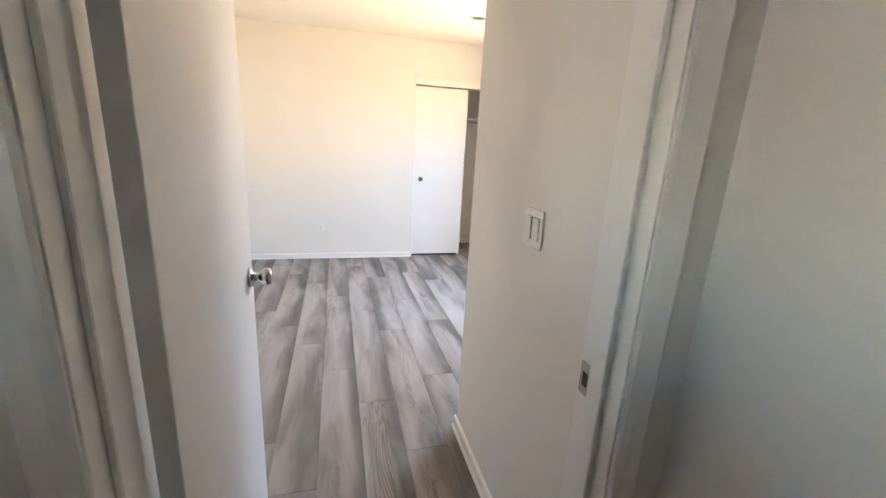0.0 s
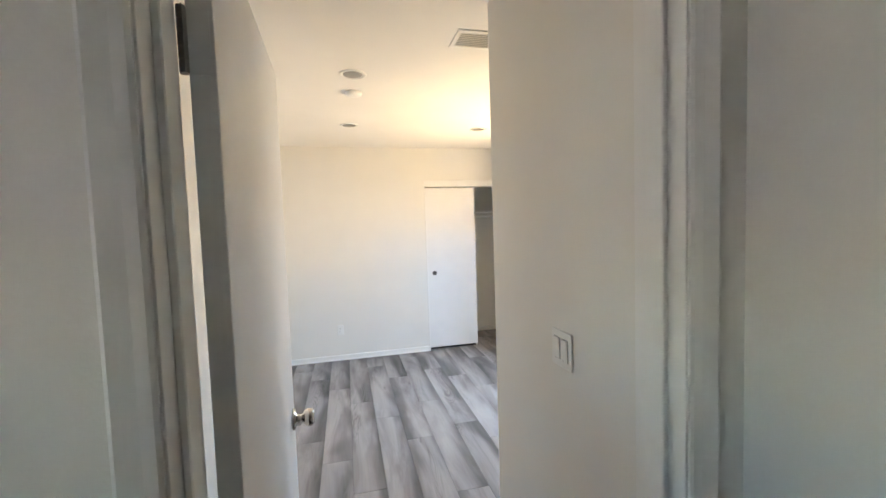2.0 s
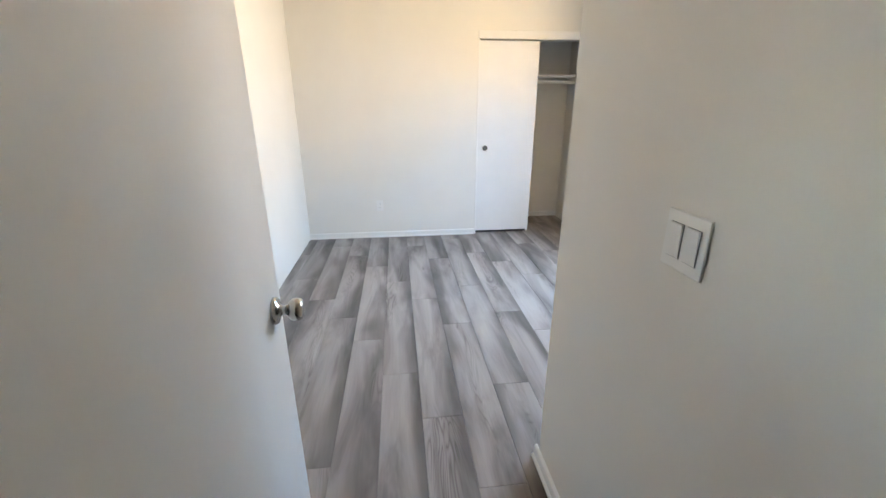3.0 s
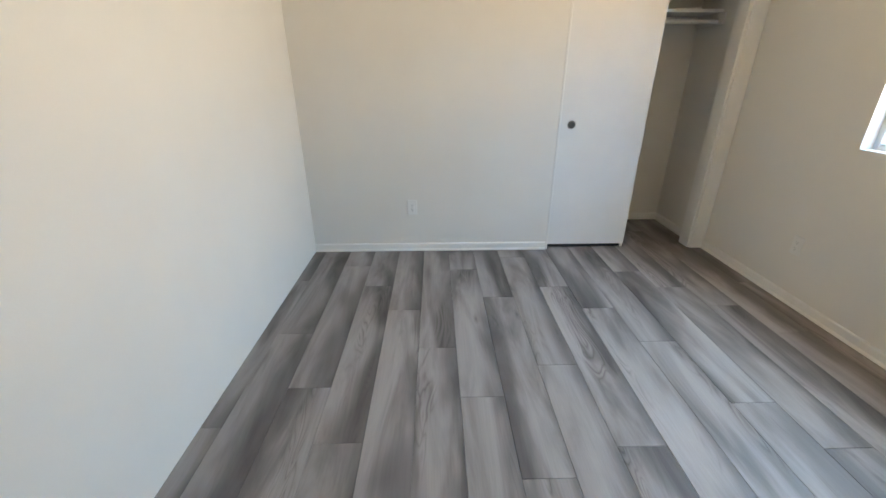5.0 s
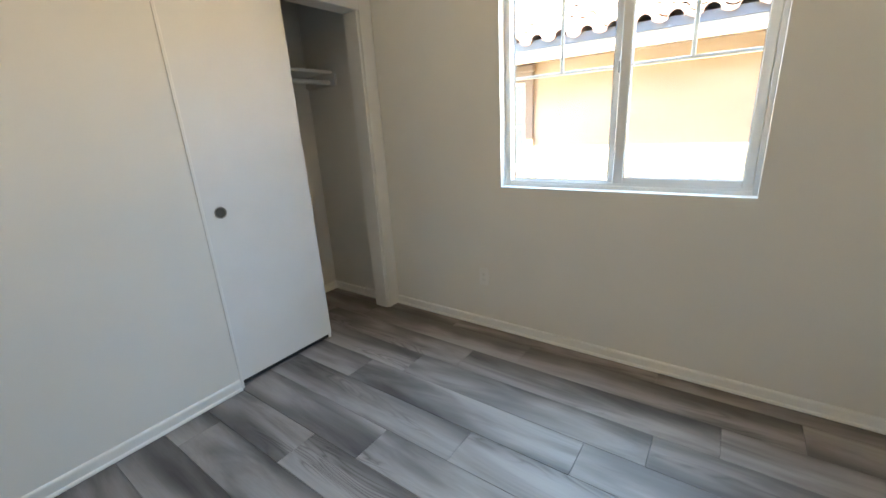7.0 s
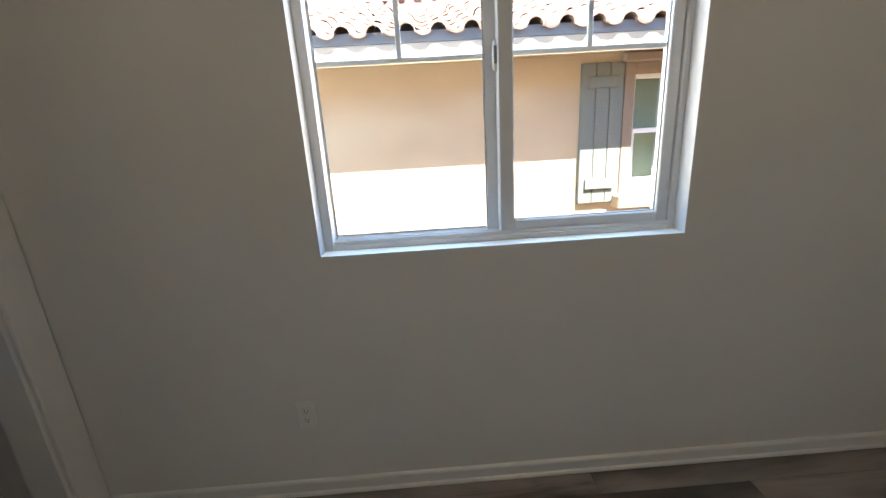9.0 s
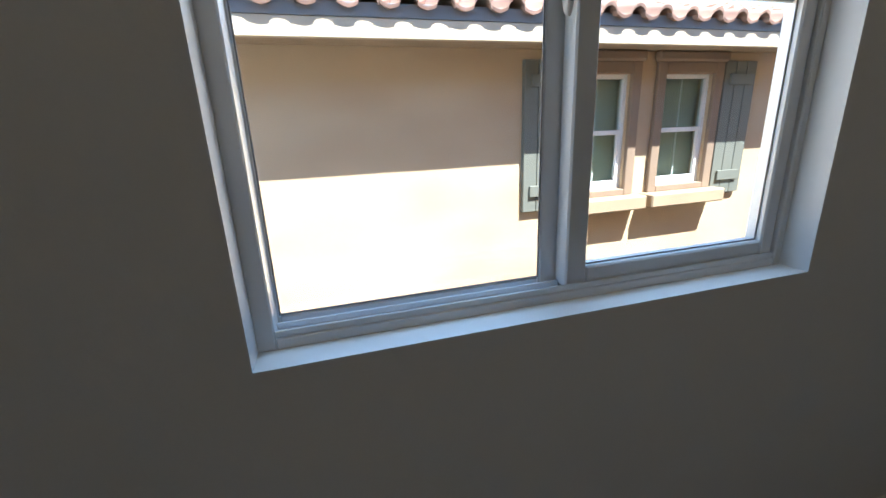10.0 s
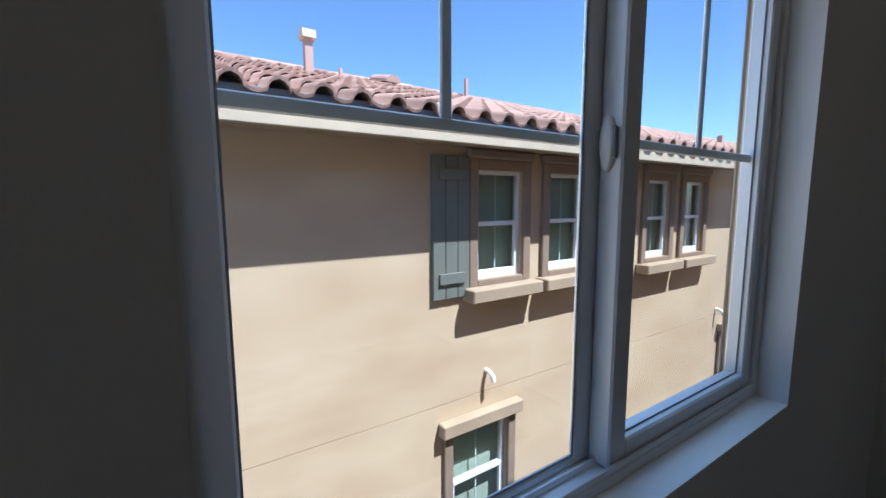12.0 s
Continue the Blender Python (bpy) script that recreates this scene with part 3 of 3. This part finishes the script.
part("vent_frame", boxes(((vx0, vy0, H - 0.006), (vx1, vy0 + 0.025, H)), ((vx0, vy1 - 0.025, H - 0.006), (vx1, vy1, H)), ((vx0, vy0 + 0.025, H - 0.006), (vx0 + 0.025, vy1 - 0.025, H)), ((vx1 - 0.025, vy0 + 0.025, H - 0.006), (vx1, vy1 - 0.025, H)), bevel=0.001), TRIM, o)
part("backing", boxes(((vx0 + 0.025, vy0 + 0.025, H - 0.0012), (vx1 - 0.025, vy1 - 0.025, H - 0.0002))), DUCT, o, "dark duct behind the louvres")
for k in range(8):
    y = vy0 + 0.034 + k * 0.0188
    bm = boxes(((vx0 + 0.025, -0.0085, -0.0006), (vx1 - 0.025, 0.0085, 0.0006)))
    bmesh.ops.transform(bm, matrix=pose(0, y, H - 0.005, 14, 0, 0), verts=bm.verts)
    part("slat", bm, TRIM, o)


# ---- neighbouring house ----
XE, EAVE_X, EAVE_Z, RIDGE_X, PITCH = 5.90, 5.45, 2.06, 9.5, 0.333
NY0, NY1 = -16.0, 4.2
house = thing("neighbour_house", (7.5, -5, -2.95), "two-storey tan stucco house with a terracotta tile roof", "house")
WINS = [(1.725, 0.69), (0.745, 0.69), (-3.31, 0.69), (-4.29, 0.69), (-6.18, 0.67), (-7.16, 0.67)]   # near edges seen from the south going north, foot height
LOWER = [(-3.02, -1.97), (-8.72, -1.97)]
WIN_W, WIN_H = 0.595, 1.06


def holes_wall(bm, x0, x1, y0, y1, z0, z1, holes):
    """A wall slab with rectangular openings, cut into boxes column by column."""
    cuts = sorted({y0, y1, *(h[0] for h in holes), *(h[1] for h in holes)})
    for a, b in zip(cuts, cuts[1:]):
        inside = sorted((h[2], h[3]) for h in holes if h[0] <= a + 1e-6 and h[1] >= b - 1e-6)
        z = z0
        for c, d in inside:
            box(bm, (x0, a, z), (x1, b, c))
            z = d
        box(bm, (x0, a, z), (x1, b, z1))


holes = [(y - WIN_W, y, z, z + WIN_H) for y, z in WINS]
lower = [(y - 0.72, y, z, z + 1.15) for y, z in LOWER]
bm = bmesh.new()
holes_wall(bm, XE, XE + 0.2, NY0, NY1, -2.95, -0.487, lower)
holes_wall(bm, XE, XE + 0.2, NY0, NY1, -0.480, 2.02, holes)
box(bm, (XE + 0.008, NY0, -0.487), (XE + 0.2, NY1, -0.480))
box(bm, (XE + 0.2, NY0, -2.95), (13.1, NY0 + 0.2, 2.02))
box(bm, (XE + 0.2, NY1 - 0.2, -2.95), (13.1, NY1, 2.02))
box(bm, (12.9, NY0 + 0.2, -2.95), (13.1, NY1 - 0.2, 2.02))
part("wall", bm, STUCCO, house, "sand-finished tan stucco wall")
part("fascia", boxes(((EAVE_X - 0.018, NY0 - 0.3, EAVE_Z - 0.157), (EAVE_X + 0.022, NY1 + 0.3, EAVE_Z - 0.036)), bevel=0.004), CREAM, house, "cream painted fascia board")
part("soffit", boxes(((EAVE_X + 0.022, NY0 - 0.3, EAVE_Z - 0.115), (XE, NY1 + 0.3, EAVE_Z - 0.095))), FOAM, house, "tan stucco soffit")


def house_window(y1, y0, z0, z1, sill=True, head=False, crown=False):
    w = part("window", boxes(((XE + 0.03, y0, z0), (XE + 0.09, y0 + 0.04, z1)), ((XE + 0.03, y1 - 0.04, z0), (XE + 0.09, y1, z1)), ((XE + 0.03, y0 + 0.04, z0), (XE + 0.09, y1 - 0.04, z0 + 0.045)), ((XE + 0.03, y0 + 0.04, z1 - 0.04), (XE + 0.09, y1 - 0.04, z1)), bevel=0.004), VINYL, house, "white vinyl single-hung window")
    zm = z0 + 0.51 * (z1 - z0)
    part("meeting_rail", boxes(((XE + 0.025, y0 + 0.04, zm - 0.022), (XE + 0.085, y1 - 0.04, zm + 0.022)), bevel=0.003), VINYL, w)
    ym = (y0 + y1) / 2
    part("lower_sash", boxes(((XE + 0.032, y0 + 0.04, z0 + 0.045), (XE + 0.07, y0 + 0.062, zm - 0.022)), ((XE + 0.032, y1 - 0.062, z0 + 0.045), (XE + 0.07, y1 - 0.04, zm - 0.022)), ((XE + 0.032, y0 + 0.062, z0 + 0.045), (XE + 0.07, y1 - 0.062, z0 + 0.08)), bevel=0.003), VINYL, w)
    part("muntin", boxes(((XE + 0.066, ym - 0.008, zm + 0.022), (XE + 0.074, ym + 0.008, z1 - 0.04))), VINYL, w)
    part("muntin", boxes(((XE + 0.066, ym - 0.008, z0 + 0.08), (XE + 0.074, ym + 0.008, zm - 0.022))), VINYL, w)
    for a, b in ((z0 + 0.02, zm), (zm, z1 - 0.02)):
        g = part("pane", boxes(((XE + 0.060, y0 + 0.03, a), (XE + 0.064, y1 - 0.03, b))), NGLASS, w, "dark reflective window glass")
        g.visible_shadow = False
    # added sheet: its pale colour gives the reflective panes their brightness
    part("pane_backing", boxes(((XE + 0.150, y0 - 0.05, z0 - 0.05), (XE + 0.156, y1 + 0.05, z1 + 0.05))), PANEBACK, w, "pale grey-green sheet added behind the glass")
    t, d = 0.10, 0.045
    part("surround", boxes(((XE - d, y0 - t, z0 - 0.06), (XE, y0, z1 + t)), ((XE - d, y1, z0 - 0.06), (XE, y1 + t, z1 + t)), ((XE - d, y0, z1), (XE, y1, z1 + t)), ((XE - d, y0, z0 - 0.06), (XE, y1, z0)), bevel=0.006), SURROUND, w, "brown painted window surround")
    if crown:
        part("crown", boxes(((XE - 0.075, y0 - t - 0.03, z1 + t), (XE, y1 + t + 0.03, EAVE_Z - 0.116)), bevel=0.02), SURROUND, w, "brown flared crown under the eave")
    if sill:
        part("sill", boxes(((XE - 0.19, y0 - t - 0.06, z0 - 0.19), (XE, y1 + t + 0.06, z0 - 0.06)), bevel=0.012), FOAM, w, "thick tan stucco sill")
    if head:
        part("head_moulding", boxes(((XE - 0.11, y0 - t - 0.05, z1 + 0.03), (XE, y1 + t + 0.05, z1 + 0.17)), bevel=0.012), FOAM, w, "tan moulding over the window")
    return w


for y0, y1, z0, z1 in holes:
    house_window(y1, y0, z0, z1, crown=True)
for y0, y1, z0, z1 in lower:
    house_window(y1, y0, z0, z1, False, True)


def shutter(y0, y1, z0, z1):
    s = part("shutter", boxes(((XE - 0.025, y0, z0), (XE - 0.001, y1, z1))), SHUTTER, house, "sage green board-and-batten shutter")
    n = 3
    w = (y1 - y0) / n
    for k in range(n):
        part("board", boxes(((XE - 0.045, y0 + k * w + 0.003, z0), (XE - 0.025, y0 + (k + 1) * w - 0.003, z1)), bevel=0.003), SHUTTER, s)
    for z in (z0 + 0.14, z1 - 0.22):
        part("batten", boxes(((XE - 0.068, y0 + 0.06, z), (XE - 0.045, y1 - 0.06, z + 0.10)), bevel=0.003), SHUTTER, s)


shutter(-3.205, -2.80, 0.555, 1.86)
shutter(-5.40, -4.995, 0.555, 1.86)


def tile_bm(rows=1):
    """An S-shaped clay tile: a barrel and a pan, 0.29 wide and 0.42 long, lying along local x upslope."""
    bm = bmesh.new()
    prof = []
    for k in range(7):
        a = math.pi * k / 6
        prof.append((-0.066 * math.cos(a) - 0.050, 0.070 * math.sin(a) + 0.012))
    prof += [(0.040, 0.002), (0.072, -0.006), (0.106, 0.002), (0.142, 0.022)]
    lo = [(y, z) for y, z in prof]
    th = 0.022
    top0 = [bm.verts.new((0, y, z)) for y, z in lo]
    top1 = [bm.verts.new((0.42, y, z - 0.012)) for y, z in lo]
    bot0 = [bm.verts.new((0, y * 0.985, z - th)) for y, z in lo]
    for k in range(len(lo) - 1):
        f = bm.faces.new((top0[k], top0[k + 1], top1[k + 1], top1[k]))
        f.smooth = True
        bm.faces.new((bot0[k], bot0[k + 1], top0[k + 1], top0[k]))
    bot1 = [bm.verts.new((0.42, y * 0.985, z - 0.012 - th)) for y, z in lo]
    for k in range(len(lo) - 1):
        bm.faces.new((bot0[k], bot1[k], bot1[k + 1], bot0[k + 1]))
    return bm


def roof():
    slope = math.atan(PITCH)
    length = (RIDGE_X - EAVE_X) / math.cos(slope)
    bm = bmesh.new()
    prism(bm, [(0, -0.02), (RIDGE_X - EAVE_X, -0.02 + PITCH * (RIDGE_X - EAVE_X)), (2 * (RIDGE_X - EAVE_X) - 0.3, -0.02), (2 * (RIDGE_X - EAVE_X) - 0.3, -0.05), (0.06, -0.05)], Matrix.Translation((EAVE_X + 0.03, NY0 - 0.3, EAVE_Z + 0.03)), NY1 - NY0 + 0.6)
    r = part("roof", bm, GUTTER, house, "terracotta clay tile roof")
    # closure board is coloured dark to paint in the shade below the tiles
    part("eave_closure", boxes(((EAVE_X - 0.026, NY0 - 0.3, EAVE_Z - 0.035), (EAVE_X + 0.029, NY1 + 0.3, EAVE_Z + 0.050)), bevel=0.003), GUTTER, r, "eave closure strip with the tile shade painted in dark grey")
    me = mesh_of("roof_tile", tile_bm(), TILE)
    pitch_y, step = 0.253, 0.34
    cols = int((NY1 - NY0 + 0.5) / pitch_y)
    rows = int(length / step)
    rnd = random.Random(4)
    near, far = [], []
    for c in range(cols):
        y = NY1 + 0.2 - c * pitch_y
        for k in range(rows):
            d = -0.08 + k * step
            m = Matrix.Translation((EAVE_X + d * math.cos(slope), y, EAVE_Z + 0.055 + d * math.sin(slope))) @ pose(0, 0, 0, rnd.uniform(-1, 1), -math.degrees(slope) + 4.2, rnd.uniform(-1.2, 1.2))
            m = m @ Matrix.Translation((0, rnd.uniform(-0.006, 0.006), rnd.uniform(-0.002, 0.005)))
            (near if -7.0 < y < 1.2 else far).append(m)
    near, more = near[:300], near[300:]
    for m in near:
        t = new("roof_tile", me)
        t.parent = r
        t.matrix_parent_inverse = (house.matrix_basis @ r.matrix_parent_inverse).inverted()
        t.matrix_basis = m
    rest = bmesh.new()
    for m in more + far:
        rest.from_mesh(me)
        rest.verts.ensure_lookup_table()
        n = len(me.vertices)
        for v in rest.verts[-n:]:
            v.co = m @ v.co
    far_me = bpy.data.meshes.new("far_roof_tiles")
    rest.to_mesh(far_me)
    far_me.materials.append(TILE)
    rest.free()
    ob = new("far_roof_tiles", far_me)
    ob.parent = r
    ob.matrix_parent_inverse = (house.matrix_basis @ r.matrix_parent_inverse).inverted()
    tagged(ob, "terracotta tiles farther along the roof", kind="stuff")
    # ridge caps
    cap = bmesh.new()
    ring = [(0.11 * math.cos(math.pi * k / 8), 0.09 * math.sin(math.pi * k / 8)) for k in range(9)]
    a = [cap.verts.new((x, 0, z)) for x, z in ring]
    b = [cap.verts.new((x * 0.86, 0.44, z * 0.86 - 0.006)) for x, z in ring]
    c = [cap.verts.new((x * 0.86, 0, z * 0.86)) for x, z in ring]
    for k in range(8):
        f = cap.faces.new((a[k], a[k + 1], b[k + 1], b[k]))
        f.smooth = True
        cap.faces.new((c[k], c[k + 1], a[k + 1], a[k]))
    cap_me = mesh_of("ridge_tile", cap, TILE)
    zr = EAVE_Z + 0.05 + PITCH * (RIDGE_X - EAVE_X)
    for k in range(int((NY1 - NY0) / 0.38)):
        t = new("ridge_tile", cap_me)
        t.parent = r
        t.matrix_parent_inverse = (house.matrix_basis @ r.matrix_parent_inverse).inverted()
        t.matrix_basis = pose(RIDGE_X + rnd.uniform(-0.008, 0.008), NY0 + k * 0.38, zr + rnd.uniform(0, 0.008), 1.5, 0, rnd.uniform(-2, 2))


roof()

house_roof = [o for o in house.children if o.name == "roof"][0]


def roof_z(x):
    return EAVE_Z + 0.05 + PITCH * (x - EAVE_X)


def flue(x, y, half, height, cap):
    z = roof_z(x)
    f = part("roof_flue" if cap else "roof_vent_pipe", boxes(((x - half, y - half, z - 0.1), (x + half, y + half, z + height)), bevel=0.006), PIPE, house, "pink painted square flue" if cap else "thin painted vent pipe")
    if cap:
        bm = bmesh.new()
        prism(bm, [(-0.10, 0), (0.10, 0), (0.085, 0.10), (0.0, 0.135), (-0.085, 0.10)], Matrix.Translation((x, y - 0.085, z + height - 0.02)), 0.17)
        part("flue_cap", bm, CREAM, f, "pale sheet-metal flue cap")


flue(8.3, -2.45, 0.052, 0.47, True)
flue(8.10, -2.80, 0.022, 0.17, False)
flue(9.3, -5.7, 0.03, 0.40, False)
flue(6.95, -10.7, 0.05, 0.22, False)
bm = bmesh.new()
ring = [(0.13 * math.cos(math.pi * k / 8), 0.11 * math.sin(math.pi * k / 8)) for k in range(9)]
prism(bm, ring, pose(8.75, -3.88, roof_z(8.75) + 0.10, 0, 0, -84) @ pose(0, 0, 0, 14, 0, 0), 0.55)
part("roof_vent_hood", bm, TILE, house, "half-round clay roof vent")


def wall_drain(y, z):
    """A short white elbow pipe coming out of the wall and turning down."""
    cu = bpy.data.curves.new("drain_pipe", "CURVE")
    cu.dimensions = "3D"
    sp = cu.splines.new("POLY")
    pts = [(XE + 0.02, y, z), (XE - 0.05, y, z), (XE - 0.085, y, z - 0.012), (XE - 0.105, y - 0.008, z - 0.04), (XE - 0.11, y - 0.012, z - 0.09)]
    sp.points.add(len(pts) - 1)
    for p, q in zip(sp.points, pts):
        p.co = (*q, 1)
    cu.bevel_depth, cu.bevel_resolution, cu.use_fill_caps = 0.024, 3, True
    cu.materials.append(PLASTIC)
    ob = new("drain_pipe", cu)
    ob.parent = house
    ob.matrix_parent_inverse = house.matrix_basis.inverted()
    ob["label"] = "white plastic elbow drain pipe"


wall_drain(-3.45, -0.26)
wall_drain(-8.48, -0.38)
house_window(-6.75, -7.45, -2.9, -1.85, False, True)


def tree(x, y, height):
    """A broad-leaved tree: tapered trunk, limbs and a ragged crown of small leaves."""
    rnd = random.Random(21)
    t = thing("tree", (x, y, -2.95), "leafy green tree beyond the end of the house", "tree")
    bm = bmesh.new()
    lathe(bm, [(0.20, 0), (0.15, 0.5), (0.12, height * 0.35), (0.06, height * 0.75)], Matrix.Translation((x, y, -2.95)), 10)
    tips = []
    for k in range(9):
        a, up = rnd.uniform(0, 6.28), rnd.uniform(0.35, 0.6)
        z0 = -2.95 + height * rnd.uniform(0.3, 0.6)
        ln = rnd.uniform(0.9, 1.7)
        way = Vector((math.cos(a), math.sin(a), up)).normalized()
        lathe(bm, [(0.05, 0), (0.015, ln)], Matrix.Translation((x, y, z0)) @ way.to_track_quat("Z", "Y").to_matrix().to_4x4(), 6)
        tips.append(Vector((x, y, z0)) + way * ln)
        tips.append(Vector((x, y, z0)) + way * ln * 0.6 + Vector((0, 0, 0.4)))
    part("trunk", bm, BARK, t)
    tips.append(Vector((x, y, -2.95 + height * 0.85)))
    bm = bmesh.new()
    for p in tips:
        for _ in range(260):
            c = p + Vector((rnd.gauss(0, 0.38), rnd.gauss(0, 0.38), rnd.gauss(0, 0.3)))
            q = Euler((rnd.uniform(0, 6), rnd.uniform(0, 6), rnd.uniform(0, 6))).to_matrix()
            s = rnd.uniform(0.04, 0.07)
            vs = [bm.verts.new(c + q @ Vector(v) * s) for v in ((-1, 0, 0), (0, -0.5, 0.1), (1.2, 0, 0), (0, 0.5, 0.1))]
            bm.faces.new(vs)
    part("crown", bm, LEAF, t)


tree(-1.2, 5.2, 6.0)


# ---- floor planks ----
def lay_floor():
    f = setting("floor", boxes(((-0.12, DY1, -0.05), (W, 0.80, -0.008)), ((HX0 - 0.1, HY - 0.1, -0.05), (HX1 + 0.1, DY1, -0.008))), SLAB, "grey wood-look plank floor", "floor")
    pw, pl, x_start = 0.1955, 1.255, 0.108
    ends = {-1: -0.505, 0: -1.12, 1: -0.285, 2: -1.845, 3: -0.895, 4: -1.263, 5: -0.360, 6: -0.755, 7: -1.41, 8: -1.885, 9: -0.90, 10: -1.235, 11: -0.42, 12: -0.655, 13: -0.89, 14: -1.17, 15: -0.60}
    rnd = random.Random(11)
    shared = {}

    def plank_mesh(w, l):
        key = (round(w, 3), round(l, 3))
        if key not in shared:
            bm = bmesh.new()
            x, y, c = w / 2 - 0.0005, l / 2 - 0.0005, 0.0016
            low = [bm.verts.new(p) for p in ((-x, -y, -0.008), (x, -y, -0.008), (x, y, -0.008), (-x, y, -0.008))]
            mid = [bm.verts.new((v.co.x, v.co.y, -0.0012)) for v in low]
            top = [bm.verts.new((v.co.x - math.copysign(c, v.co.x), v.co.y - math.copysign(c, v.co.y), 0.0)) for v in low]
            for a, b in ((low, mid), (mid, top)):
                for k in range(4):
                    bm.faces.new((a[k], a[(k + 1) % 4], b[(k + 1) % 4], b[k]))
            bm.faces.new(top)
            shared[key] = mesh_of("plank", bm, PLANK)
        return shared[key]

    def lay(x0, x1, y0, y1, joint):
        ys = [y1]
        y = joint
        while y > y0 - pl:
            y -= pl
        while y < y1:
            if y0 < y:
                ys.append(y)
            y += pl
        ys.append(y0)
        ys = sorted(set(round(v, 4) for v in ys))
        for a, b in zip(ys, ys[1:]):
            if b - a > 0.02:
                p = new("plank", plank_mesh(x1 - x0, b - a))
                p.location = ((x0 + x1) / 2, (a + b) / 2, 0)
                p.parent = f

    for k in range(-5, 17):
        x0, x1 = x_start + k * pw, x_start + (k + 1) * pw
        joint = ends.get(k, rnd.uniform(-1.2, 0))
        if x1 > 0.0:
            top = 0.0 if x1 < 1.2 else BACK
            a, b = max(x0, 0.0), min(x1, W)
            if b - a > 0.01:
                lay(a, b, SOUTH if a > PASS + 0.1 else (DY0 if DX0 - 0.1 < (a + b) / 2 < DX1 else DY1), top, joint)
        a, b = max(x0, HX0), min(x1, HX1)
        if b - a > 0.01:
            lay(a, b, HY, DY0, joint - 0.1)


lay_floor()
